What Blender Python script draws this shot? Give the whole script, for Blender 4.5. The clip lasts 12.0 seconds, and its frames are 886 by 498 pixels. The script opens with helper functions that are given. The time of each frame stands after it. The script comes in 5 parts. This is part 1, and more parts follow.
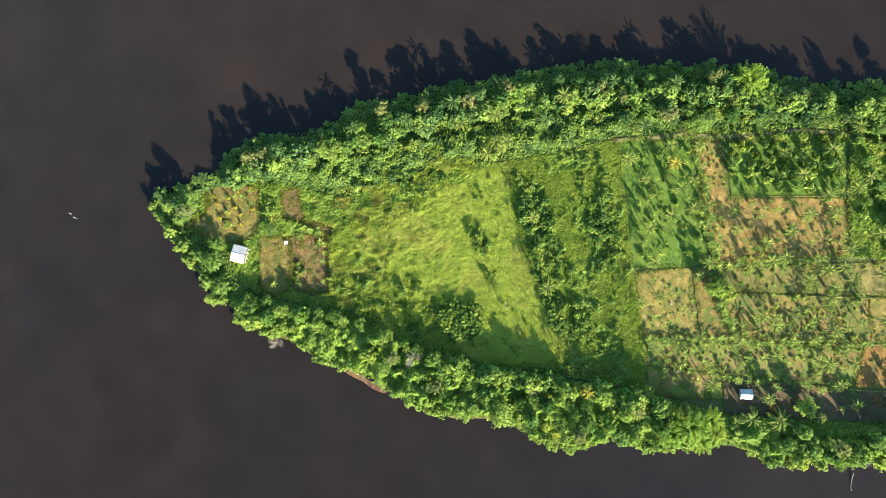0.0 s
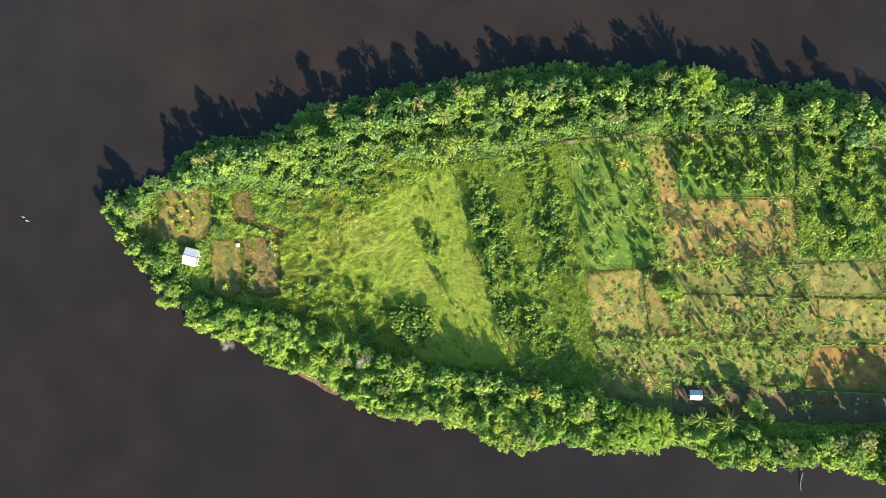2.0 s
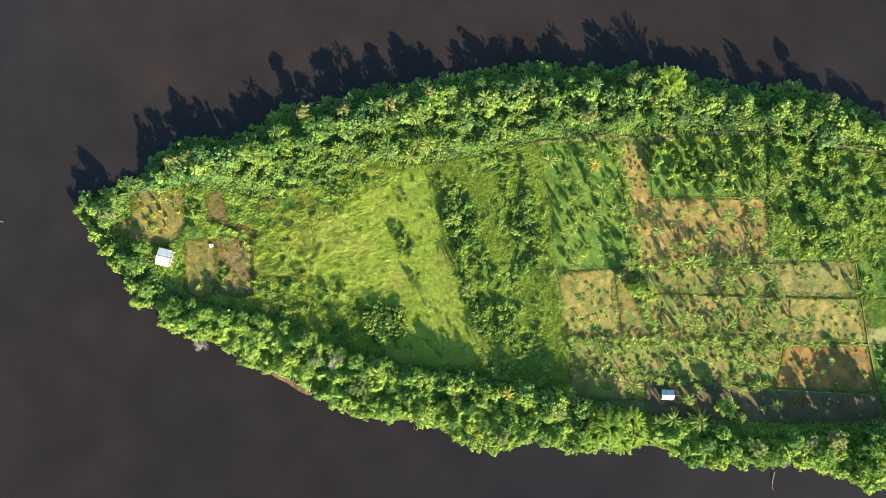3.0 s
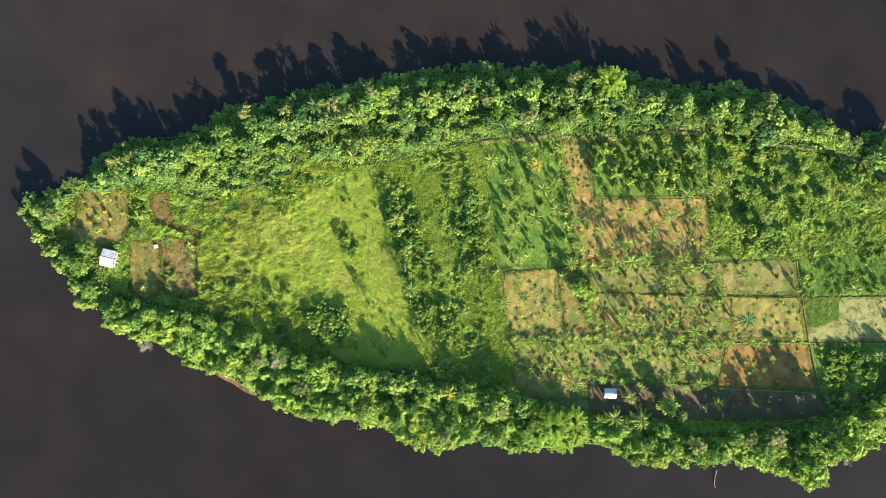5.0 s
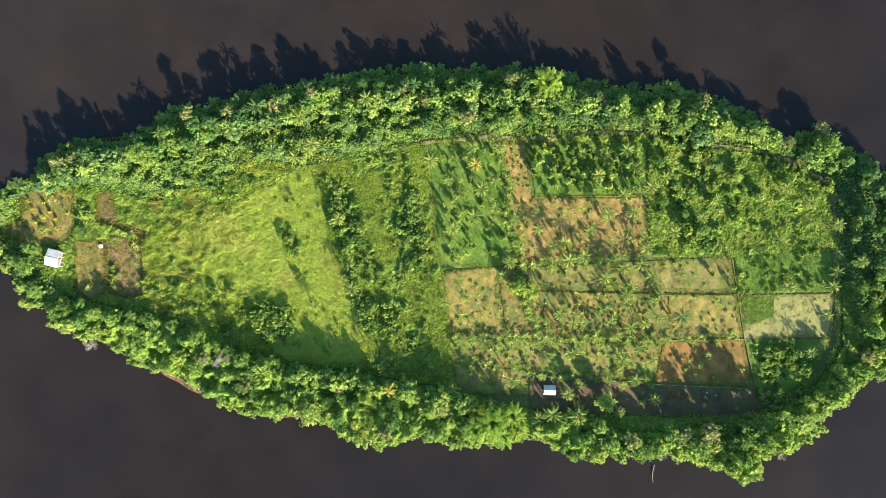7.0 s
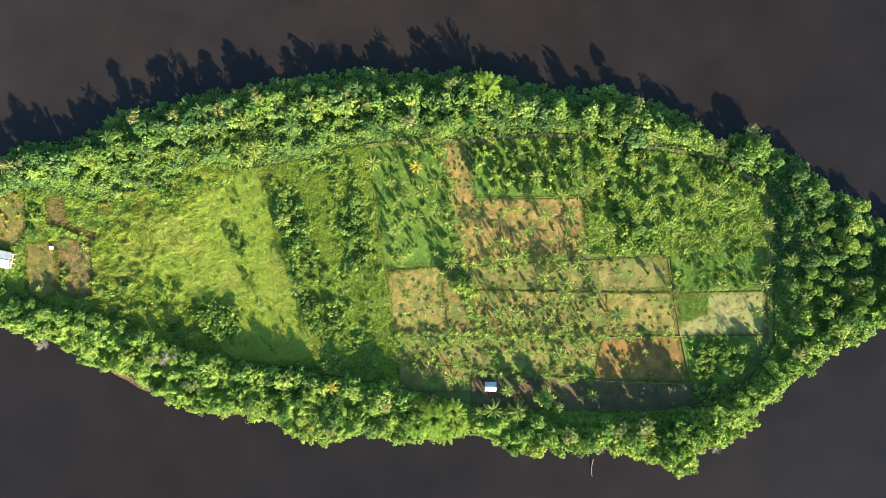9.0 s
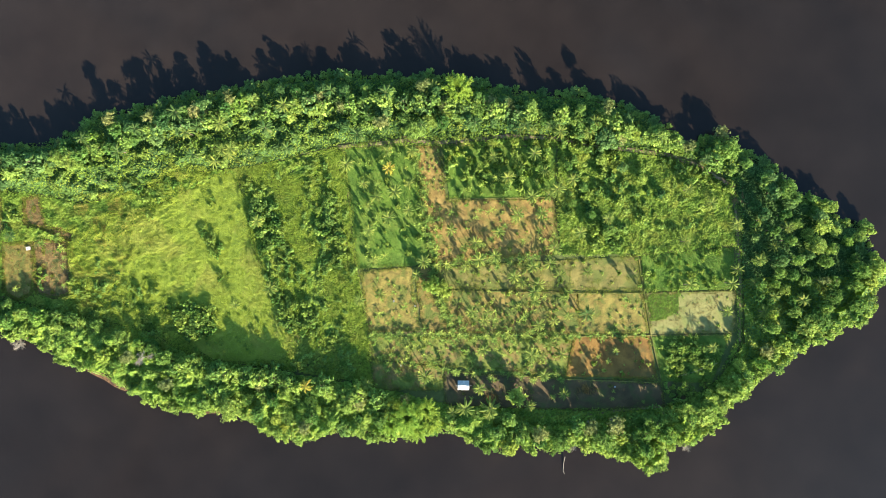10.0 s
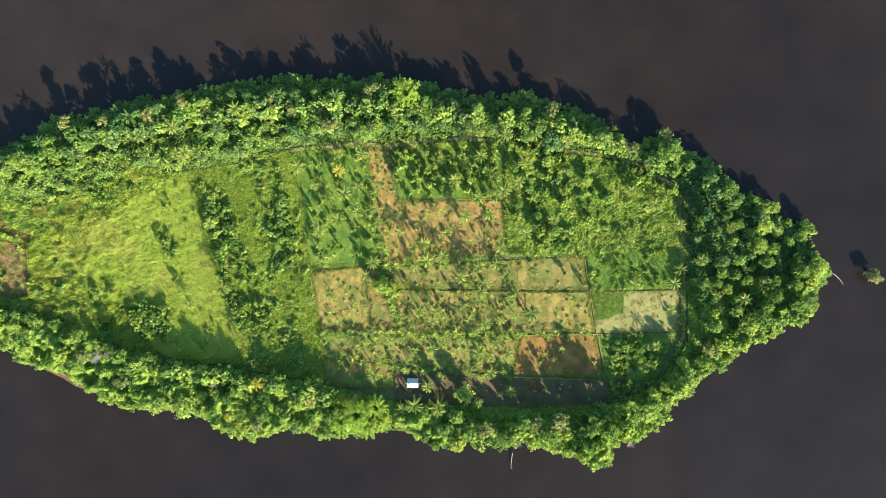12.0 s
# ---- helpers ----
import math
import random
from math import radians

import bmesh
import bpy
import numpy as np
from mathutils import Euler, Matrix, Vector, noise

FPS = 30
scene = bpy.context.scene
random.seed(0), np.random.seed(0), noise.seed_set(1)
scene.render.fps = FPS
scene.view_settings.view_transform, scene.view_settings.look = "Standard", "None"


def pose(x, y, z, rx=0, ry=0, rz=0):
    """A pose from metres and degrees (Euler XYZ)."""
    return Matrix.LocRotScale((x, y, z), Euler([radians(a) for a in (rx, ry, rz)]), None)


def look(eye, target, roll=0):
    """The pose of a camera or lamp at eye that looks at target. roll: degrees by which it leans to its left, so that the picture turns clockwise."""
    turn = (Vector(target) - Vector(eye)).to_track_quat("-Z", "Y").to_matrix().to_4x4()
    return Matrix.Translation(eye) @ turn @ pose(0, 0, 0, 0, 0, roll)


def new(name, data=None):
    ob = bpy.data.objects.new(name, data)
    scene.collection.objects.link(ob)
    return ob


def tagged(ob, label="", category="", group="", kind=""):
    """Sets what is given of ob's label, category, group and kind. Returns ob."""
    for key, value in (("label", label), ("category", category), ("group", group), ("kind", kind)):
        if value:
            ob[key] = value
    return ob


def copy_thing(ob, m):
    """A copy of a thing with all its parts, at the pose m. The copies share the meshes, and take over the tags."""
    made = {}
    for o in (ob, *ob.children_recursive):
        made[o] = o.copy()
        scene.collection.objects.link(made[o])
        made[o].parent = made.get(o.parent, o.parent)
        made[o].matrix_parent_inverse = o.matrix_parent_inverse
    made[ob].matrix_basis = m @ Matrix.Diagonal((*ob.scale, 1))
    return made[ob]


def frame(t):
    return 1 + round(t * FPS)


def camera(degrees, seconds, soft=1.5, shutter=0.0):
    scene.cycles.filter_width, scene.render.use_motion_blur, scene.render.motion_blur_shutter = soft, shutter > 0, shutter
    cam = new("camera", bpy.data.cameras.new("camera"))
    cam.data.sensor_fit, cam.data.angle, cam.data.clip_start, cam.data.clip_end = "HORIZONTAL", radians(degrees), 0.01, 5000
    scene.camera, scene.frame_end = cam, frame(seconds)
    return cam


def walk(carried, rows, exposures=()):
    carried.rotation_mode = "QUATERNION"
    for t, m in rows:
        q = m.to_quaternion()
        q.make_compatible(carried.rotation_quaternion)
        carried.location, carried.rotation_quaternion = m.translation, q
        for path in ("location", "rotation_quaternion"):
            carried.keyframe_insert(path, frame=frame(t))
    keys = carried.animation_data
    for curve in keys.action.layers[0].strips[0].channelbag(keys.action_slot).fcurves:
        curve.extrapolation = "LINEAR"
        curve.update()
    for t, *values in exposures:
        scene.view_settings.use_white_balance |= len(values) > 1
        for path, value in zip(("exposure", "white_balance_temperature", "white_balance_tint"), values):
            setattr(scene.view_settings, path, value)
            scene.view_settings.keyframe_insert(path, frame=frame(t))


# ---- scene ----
cam = camera(76.3, 12.0, soft=0.6)
# seconds, eye x y z, turn about x y z
PATH = [
    (0, -0.406, -0.196, 262.811, 0.284, 2.010, -0.977),
    (0.5, 4.730, 0.326, 262.678, 0.235, 1.990, -1.000),
    (1, 10.020, 0.607, 262.664, 0.198, 1.928, -1.061),
    (1.5, 15.791, 0.726, 262.617, 0.181, 1.916, -1.077),
    (2, 21.544, 0.627, 262.619, 0.219, 1.852, -1.166),
    (2.5, 27.668, 0.476, 262.680, 0.237, 1.829, -1.162),
    (3, 33.765, 0.421, 262.634, 0.230, 1.771, -1.206),
    (5, 58.861, 0.297, 262.471, 0.122, 1.541, -1.397),
    (5.5, 65.247, 0.260, 262.514, 0.087, 1.464, -1.415),
    (6, 71.549, 0.141, 262.714, 0.038, 1.342, -1.483),
    (6.5, 78.027, 0.332, 263.653, -0.084, 1.243, -1.495),
    (7, 84.524, 0.260, 265.060, -0.114, 1.173, -1.534),
    (9, 110.208, -0.711, 270.965, -0.043, 0.843, -1.741),
    (9.5, 116.233, -0.654, 272.359, -0.084, 0.722, -1.761),
    (10, 122.275, -0.377, 273.623, -0.168, 0.659, -1.788),
    (10.5, 128.536, -0.069, 275.113, -0.260, 0.636, -1.836),
    (11, 135.015, 0.240, 276.244, -0.342, 0.668, -1.864),
    (11.5, 141.541, 0.068, 277.582, -0.341, 0.760, -1.855),
    (12, 148.375, -0.016, 278.883, -0.353, 0.902, -1.891),
]
walk(cam, [(t, pose(x, y, z, rx, ry, rz)) for t, x, y, z, rx, ry, rz in PATH])

# ---- light: a low sun from the south-south-east under a clear sky ----
SUN_ELEVATION = 20.5
SUN_AZIMUTH = 150.0
world = bpy.data.worlds.new("sky")
scene.world = world
world.use_nodes = True
sky = world.node_tree.nodes.new("ShaderNodeTexSky")
sky.sky_type = "NISHITA"
sky.sun_disc = False
sky.ozone_density = 2.0
sky.sun_elevation = radians(SUN_ELEVATION)
sky.sun_rotation = radians(SUN_AZIMUTH)
background = world.node_tree.nodes["Background"]
background.inputs["Strength"].default_value = 0.088
sky_tint = world.node_tree.nodes.new("ShaderNodeVectorMath")
sky_tint.operation = "MULTIPLY"
sky_tint.inputs[1].default_value = (0.82, 1.03, 1.03)
world.node_tree.links.new(sky.outputs["Color"], sky_tint.inputs[0])
world.node_tree.links.new(sky_tint.outputs["Vector"], background.inputs["Color"])
sun_data = bpy.data.lights.new("sun", "SUN")
sun_data.energy = 5.0
sun_data.angle = radians(0.5)
sun_data.color = (1.0, 0.855, 0.67)
sun = new("sun", sun_data)
flat = math.cos(radians(SUN_ELEVATION))
sun_way = Vector((flat * math.sin(radians(SUN_AZIMUTH)), flat * math.cos(radians(SUN_AZIMUTH)), math.sin(radians(SUN_ELEVATION))))
sun.matrix_world = look(sun_way * 400 + Vector((90, 0, 0)), (90, 0, 0))
scene.view_settings.exposure = 2.6


# ---- materials ----
def material(name, dark, light, cell, fine=0.25, rough=0.8, bump=0.4, bump_depth=0.1, island=0.0, each=0.0, through_light=0.0,
             third=None, third_cell=9.0, third_at=0.55, spec=0.3, mottle=0.28):
    """dark to light by noise of cell metres, fine grain of fine metres, a third colour in patches; island and each vary pieces and things."""
    m = bpy.data.materials.new(name)
    m.use_nodes = True
    nodes, links = m.node_tree.nodes, m.node_tree.links
    bsdf = nodes["Principled BSDF"]
    bsdf.inputs["Roughness"].default_value = rough
    bsdf.inputs["Specular IOR Level"].default_value = spec
    where = nodes.new("ShaderNodeNewGeometry")

    def wave(size, detail, dist=0.0):
        n = nodes.new("ShaderNodeTexNoise")
        n.inputs["Scale"].default_value = 1.0 / size
        n.inputs["Detail"].default_value = detail
        n.inputs["Roughness"].default_value = 0.6
        n.inputs["Distortion"].default_value = dist
        links.new(where.outputs["Position"], n.inputs["Vector"])
        return n.outputs["Fac"]

    def ramp(fac, low, high):
        r = nodes.new("ShaderNodeMapRange")
        r.inputs["From Min"].default_value, r.inputs["From Max"].default_value = low, high
        links.new(fac, r.inputs["Value"])
        return r.outputs["Result"]

    def mix(fac, a, b, how="MIX"):
        x = nodes.new("ShaderNodeMix")
        x.data_type, x.blend_type = "RGBA", how
        for socket, v in ((x.inputs["Factor"], fac), (x.inputs["A"], a), (x.inputs["B"], b)):
            if isinstance(v, (int, float)):
                socket.default_value = v
            elif isinstance(v, tuple):
                socket.default_value = (*v, 1)
            else:
                links.new(v, socket)
        return x.outputs["Result"]

    colour = mix(ramp(wave(cell, 3.0, 0.4), 0.36, 0.64), dark, light)
    if third:
        colour = mix(ramp(wave(third_cell, 3.0, 0.8), third_at - 0.05, third_at + 0.08), colour, third)
    grain = wave(fine, 5.0)
    grain_value = ramp(grain, 0.2 if mottle < 0.35 else 0.32, 0.8 if mottle < 0.35 else 0.68)
    tone = nodes.new("ShaderNodeMapRange")
    tone.inputs["To Min"].default_value, tone.inputs["To Max"].default_value = 1 - mottle, 1 + mottle
    links.new(grain_value, tone.inputs["Value"])
    value = tone.outputs["Result"]
    for amount, source in ((island, where.outputs["Random Per Island"]), (each, None)):
        if amount:
            if source is None:
                source = nodes.new("ShaderNodeObjectInfo").outputs["Random"]
            r = nodes.new("ShaderNodeMapRange")
            r.inputs["To Min"].default_value, r.inputs["To Max"].default_value = 1 - amount, 1 + amount
            links.new(source, r.inputs["Value"])
            t = nodes.new("ShaderNodeMath")
            t.operation = "MULTIPLY"
            links.new(value, t.inputs[0]), links.new(r.outputs["Result"], t.inputs[1])
            value = t.outputs["Value"]
    hsv = nodes.new("ShaderNodeHueSaturation")
    links.new(colour, hsv.inputs["Color"]), links.new(value, hsv.inputs["Value"])
    if each:
        info = nodes.new("ShaderNodeObjectInfo")
        hue = nodes.new("ShaderNodeMapRange")
        hue.inputs["To Min"].default_value, hue.inputs["To Max"].default_value = 0.525, 0.472
        links.new(info.outputs["Random"], hue.inputs["Value"])
        links.new(hue.outputs["Result"], hsv.inputs["Hue"])
    links.new(hsv.outputs["Color"], bsdf.inputs["Base Color"])
    if bump:
        b = nodes.new("ShaderNodeBump")
        b.inputs["Strength"].default_value, b.inputs["Distance"].default_value = bump, bump_depth
        links.new(grain, b.inputs["Height"]), links.new(b.outputs["Normal"], bsdf.inputs["Normal"])
    if through_light:
        thin = nodes.new("ShaderNodeBsdfTranslucent")
        links.new(hsv.outputs["Color"], thin.inputs["Color"])
        both = nodes.new("ShaderNodeMixShader")
        both.inputs["Fac"].default_value = through_light
        links.new(bsdf.outputs["BSDF"], both.inputs[1]), links.new(thin.outputs["BSDF"], both.inputs[2])
        links.new(both.outputs["Shader"], nodes["Material Output"].inputs["Surface"])
    return m


LEAF = dict(rough=0.72, bump=0.0, through_light=0.45, spec=0.12, fine=1.0, mottle=0.4)
BLADE = dict(rough=0.72, bump=0.0, through_light=0.4, spec=0.15, fine=0.9)
MATT = dict(rough=0.75, bump=0.0, through_light=0.42, spec=0.15, fine=0.7)
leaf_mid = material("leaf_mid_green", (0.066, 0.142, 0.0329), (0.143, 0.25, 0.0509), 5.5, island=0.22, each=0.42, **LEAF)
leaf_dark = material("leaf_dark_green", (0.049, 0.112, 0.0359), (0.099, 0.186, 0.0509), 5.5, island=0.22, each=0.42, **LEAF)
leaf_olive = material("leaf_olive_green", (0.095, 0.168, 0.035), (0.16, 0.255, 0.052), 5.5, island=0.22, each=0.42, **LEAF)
leaf_bright = material("leaf_bright_yellow_green", (0.135, 0.222, 0.036), (0.205, 0.3, 0.052), 2.0, island=0.2, each=0.12, **LEAF)
leaf_khaki = material("leaf_khaki", (0.14, 0.165, 0.0537), (0.215, 0.245, 0.0818), 2.0, island=0.16, each=0.2, **LEAF)
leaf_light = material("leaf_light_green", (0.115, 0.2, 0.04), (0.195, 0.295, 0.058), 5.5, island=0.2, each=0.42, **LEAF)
leaf_yellow = material("leaf_yellow", (0.3, 0.3, 0.025), (0.42, 0.4, 0.035), 1.0, island=0.1, **LEAF)
leaf_bamboo = material("leaf_bamboo", (0.15, 0.235, 0.0281), (0.235, 0.32, 0.0409), 2.0, island=0.2, each=0.1, **MATT)
leaf_scrub = material("leaf_scrub", (0.092, 0.168, 0.025), (0.178, 0.258, 0.036), 6.0, island=0.13, third=(0.19, 0.238, 0.038), third_cell=14.0, **LEAF)
# undergrowth green, darkened in colour as the shade in gaps between crowns
leaf_gap_shade = material("leaf_undergrowth_gap_shade", (0.04, 0.085, 0.0241), (0.08, 0.145, 0.0344), 2.5, island=0.0, **LEAF)
leaf_bush = material("leaf_bush", (0.076, 0.147, 0.029), (0.156, 0.246, 0.044), 4.0, island=0.22, each=0.3, **LEAF)
grass_tall = material("tall_grass", (0.185, 0.25, 0.029), (0.255, 0.32, 0.04), 7.0, island=0.06, third=(0.235, 0.255, 0.045), third_cell=18.0, third_at=0.56, **BLADE)
grass_rough = material("rough_grass", (0.16, 0.238, 0.028), (0.238, 0.32, 0.038), 6.0, island=0.08, third=(0.2, 0.24, 0.0414), third_cell=12.0, third_at=0.58, **BLADE)
grass_ochre = material("ochre_grass", (0.188, 0.212, 0.036), (0.3, 0.268, 0.056), 4.0, island=0.08, third=(0.185, 0.25, 0.03), third_cell=7.0, **BLADE)
grass_weed = material("weed", (0.09, 0.118, 0.017), (0.165, 0.192, 0.027), 5.0, island=0.15, **BLADE)
crop_low = material("low_crop_leaf", (0.11, 0.2, 0.03), (0.18, 0.28, 0.042), 4.0, island=0.15, **LEAF)
crop_green = material("crop_green", (0.056, 0.134, 0.018), (0.105, 0.205, 0.026), 5.0, island=0.15, third=(0.09, 0.17, 0.03), third_cell=9.0, **BLADE)
brush_brown = material("dry_brown_brush", (0.13, 0.088, 0.03), (0.22, 0.155, 0.055), 2.0, island=0.2, **BLADE)
grass_dry = material("dry_grass", (0.132, 0.102, 0.036), (0.204, 0.162, 0.066), 3.0, island=0.15, **BLADE)
leaf_palm = material("palm_frond", (0.106, 0.158, 0.03), (0.178, 0.226, 0.044), 4.0, each=0.3, **MATT)
leaf_palm_dark = material("dark_palm_frond", (0.045, 0.095, 0.0253), (0.085, 0.142, 0.0345), 4.0, each=0.2, **MATT)
leaf_palm_gold = material("palm_frond_yellowed", (0.25, 0.22, 0.032), (0.34, 0.3, 0.05), 4.0, each=0.15, **LEAF)
leaf_banana = material("banana_leaf", (0.128, 0.195, 0.036), (0.222, 0.292, 0.056), 3.0, island=0.2, each=0.3, **LEAF)
bark = material("bark", (0.06, 0.045, 0.03), (0.12, 0.096, 0.066), 0.5, fine=0.1, rough=0.9)
dead_wood = material("bleached_dead_wood", (0.13, 0.115, 0.092), (0.21, 0.19, 0.155), 0.5, fine=0.1, rough=0.9)
palm_bark = material("palm_bark", (0.096, 0.072, 0.048), (0.162, 0.132, 0.096), 0.4, fine=0.1, rough=0.9)
ground_mat = material("island_ground", (0.042, 0.0595, 0.0154), (0.077, 0.091, 0.0245), 6.0, fine=0.4, rough=0.95, bump=0.7, third=(0.119, 0.084, 0.042), third_cell=11.0, third_at=0.62)
field_mat = material("meadow_ground", (0.145, 0.2, 0.0259), (0.21, 0.265, 0.0353), 8.0, fine=0.5, rough=0.95, bump=0.9, third=(0.21, 0.23, 0.04), third_cell=15.0)
plot_green = material("green_plot", (0.044, 0.086, 0.01), (0.085, 0.14, 0.016), 6.0, fine=0.4, rough=0.95, bump=0.8, third=(0.09, 0.13, 0.018), third_cell=10.0)
plot_olive = material("olive_plot", (0.0654, 0.066, 0.0157), (0.158, 0.135, 0.0381), 5.0, fine=0.4, rough=0.95, bump=0.8, third=(0.0763, 0.09, 0.0179), third_cell=9.0, third_at=0.52)
plot_tan = material("tan_soil", (0.108, 0.071, 0.019), (0.212, 0.147, 0.042), 4.0, fine=0.5, rough=0.95, bump=1.0, bump_depth=0.25, third=(0.095, 0.09, 0.019), third_cell=7.0, third_at=0.53)
plot_weedy = material("weedy_soil", (0.088, 0.067, 0.0168), (0.18, 0.134, 0.0347), 4.0, fine=0.5, rough=0.95, bump=1.0, bump_depth=0.2, third=(0.0654, 0.085, 0.0157), third_cell=6.0, third_at=0.49)
# soil colour darkened for the tree shade that lies over its plot
plot_shaded = material("shade_darkened_soil", (0.04, 0.03, 0.014), (0.075, 0.052, 0.024), 5.0, fine=0.4, rough=0.95, bump=0.8, third=(0.045, 0.05, 0.015), third_cell=6.0)
plot_gold = material("golden", (0.096, 0.077, 0.018), (0.185, 0.15, 0.036), 3.5, fine=0.5, rough=0.95, bump=1.0, bump_depth=0.2, third=(0.075, 0.088, 0.016), third_cell=5.0, third_at=0.52)
plot_brush = material("brushy_soil", (0.085, 0.056, 0.02), (0.165, 0.112, 0.042), 2.5, fine=0.5, rough=0.95, bump=1.0, bump_depth=0.2, third=(0.06, 0.075, 0.018), third_cell=4.0, third_at=0.54)
plot_grass = material("grassy_plot", (0.056, 0.078, 0.013), (0.105, 0.13, 0.021), 4.0, fine=0.5, rough=0.95, bump=1.0, bump_depth=0.2, third=(0.12, 0.09, 0.028), third_cell=7.0, third_at=0.51)
plot_red = material("red_brown_soil", (0.092, 0.05, 0.012), (0.172, 0.098, 0.022), 6.0, fine=0.4, rough=0.95, bump=0.8, third=(0.07, 0.056, 0.015), third_cell=9.0)
plot_pale = material("pale_grass_plot", (0.115, 0.115, 0.036), (0.165, 0.16, 0.055), 5.0, fine=0.4, rough=0.95, bump=0.6, third=(0.115, 0.13, 0.036), third_cell=8.0)
soil_path = material("trodden_earth", (0.12, 0.088, 0.05), (0.185, 0.142, 0.088), 2.5, fine=0.3, rough=0.95, bump=0.8, third=(0.1, 0.1, 0.04), third_cell=4.0, third_at=0.56)
sand_mat = material("wet_orange_sand", (0.064, 0.031, 0.012), (0.14, 0.08, 0.034), 2.0, fine=0.4, rough=0.6, bump=0.4, third=(0.045, 0.024, 0.012), third_cell=2.6, third_at=0.5)
tin_white = material("white_painted_metal", (0.5, 0.49, 0.45), (0.6, 0.59, 0.55), 1.5, fine=0.2, rough=0.65, bump=0.1, bump_depth=0.02)
# weathered sheets of the north slopes, greyed to stand for slope shade
tin_shaded = material("weathered_zinc_shade_tone", (0.22, 0.238, 0.235), (0.3, 0.318, 0.31), 1.2, fine=0.2, rough=0.5, bump=0.1, bump_depth=0.02, third=(0.17, 0.15, 0.13), third_cell=1.5, third_at=0.66)
board_mat = material("grey_boards", (0.12, 0.102, 0.078), (0.192, 0.168, 0.132), 0.8, fine=0.15, rough=0.9, bump=0.3, bump_depth=0.02)
dark_mat = material("dark_opening", (0.02, 0.02, 0.02), (0.03, 0.03, 0.03), 0.5, fine=0.2, rough=0.9, bump=0.0)
white_mat = material("white_plastic", (0.4, 0.4, 0.39), (0.46, 0.46, 0.45), 0.6, fine=0.2, rough=0.4, bump=0.05, bump_depth=0.01)
water_mat = material("muddy_river_water", (0.0121, 0.0091, 0.0078), (0.0137, 0.0105, 0.009), 60.0, fine=25.0, rough=0.16, third=(0.0111, 0.0091, 0.0084), third_cell=190.0, third_at=0.5, bump=0.0, spec=0.15)
# the river's base colour darkens towards the south, and towards the north-east
tone_south = water_mat.node_tree.nodes.new("ShaderNodeMapRange")
tone_south.inputs["From Min"].default_value, tone_south.inputs["From Max"].default_value = -130.0, 90.0
tone_south.inputs["To Min"].default_value, tone_south.inputs["To Max"].default_value = 0.74, 1.03
tone_axis = water_mat.node_tree.nodes.new("ShaderNodeSeparateXYZ")
tone_where = water_mat.node_tree.nodes.new("ShaderNodeNewGeometry")
water_tone = water_mat.node_tree.nodes.new("ShaderNodeHueSaturation")
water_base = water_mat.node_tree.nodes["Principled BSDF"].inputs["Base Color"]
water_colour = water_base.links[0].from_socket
water_mat.node_tree.links.new(tone_where.outputs["Position"], tone_axis.inputs["Vector"])
water_mat.node_tree.links.new(tone_axis.outputs["Y"], tone_south.inputs["Value"])
tone_east = water_mat.node_tree.nodes.new("ShaderNodeMapRange")
tone_east.inputs["From Min"].default_value, tone_east.inputs["From Max"].default_value = 160.0, 440.0
tone_east.inputs["To Min"].default_value, tone_east.inputs["To Max"].default_value = 1.0, 0.72
tone_way = water_mat.node_tree.nodes.new("ShaderNodeMath")
tone_way.operation = "MULTIPLY_ADD"
tone_way.inputs[1].default_value = 1.2
tone_both = water_mat.node_tree.nodes.new("ShaderNodeMath")
tone_both.operation = "MULTIPLY"
water_mat.node_tree.links.new(tone_axis.outputs["Y"], tone_way.inputs[0])
water_mat.node_tree.links.new(tone_axis.outputs["X"], tone_way.inputs[2])
water_mat.node_tree.links.new(tone_way.outputs["Value"], tone_east.inputs["Value"])
water_mat.node_tree.links.new(tone_south.outputs["Result"], tone_both.inputs[0])
water_mat.node_tree.links.new(tone_east.outputs["Result"], tone_both.inputs[1])
water_mat.node_tree.links.new(tone_both.outputs["Value"], water_tone.inputs["Value"])
water_mat.node_tree.links.new(water_colour, water_tone.inputs["Color"])
water_mat.node_tree.links.new(water_tone.outputs["Color"], water_base)
ripple = water_mat.node_tree.nodes.new("ShaderNodeTexNoise")
ripple.inputs["Scale"].default_value, ripple.inputs["Detail"].default_value = 0.9, 4.0
ripple_bump = water_mat.node_tree.nodes.new("ShaderNodeBump")
ripple_bump.inputs["Strength"].default_value, ripple_bump.inputs["Distance"].default_value = 0.15, 0.05
water_where = water_mat.node_tree.nodes.new("ShaderNodeNewGeometry")
water_mat.node_tree.links.new(water_where.outputs["Position"], ripple.inputs["Vector"])
water_mat.node_tree.links.new(ripple.outputs["Fac"], ripple_bump.inputs["Height"])
water_mat.node_tree.links.new(ripple_bump.outputs["Normal"], water_mat.node_tree.nodes["Principled BSDF"].inputs["Normal"])

# ---- helpers for shapes ----
rng = np.random.default_rng(7)
WATER_Z = -0.7


def mesh_of(name, verts, faces, mats):
    me = bpy.data.meshes.new(name)
    me.from_pydata([tuple(v) for v in verts], [], faces)
    for m in mats if isinstance(mats, (list, tuple)) else [mats]:
        me.materials.append(m)
    me.update()
    return me


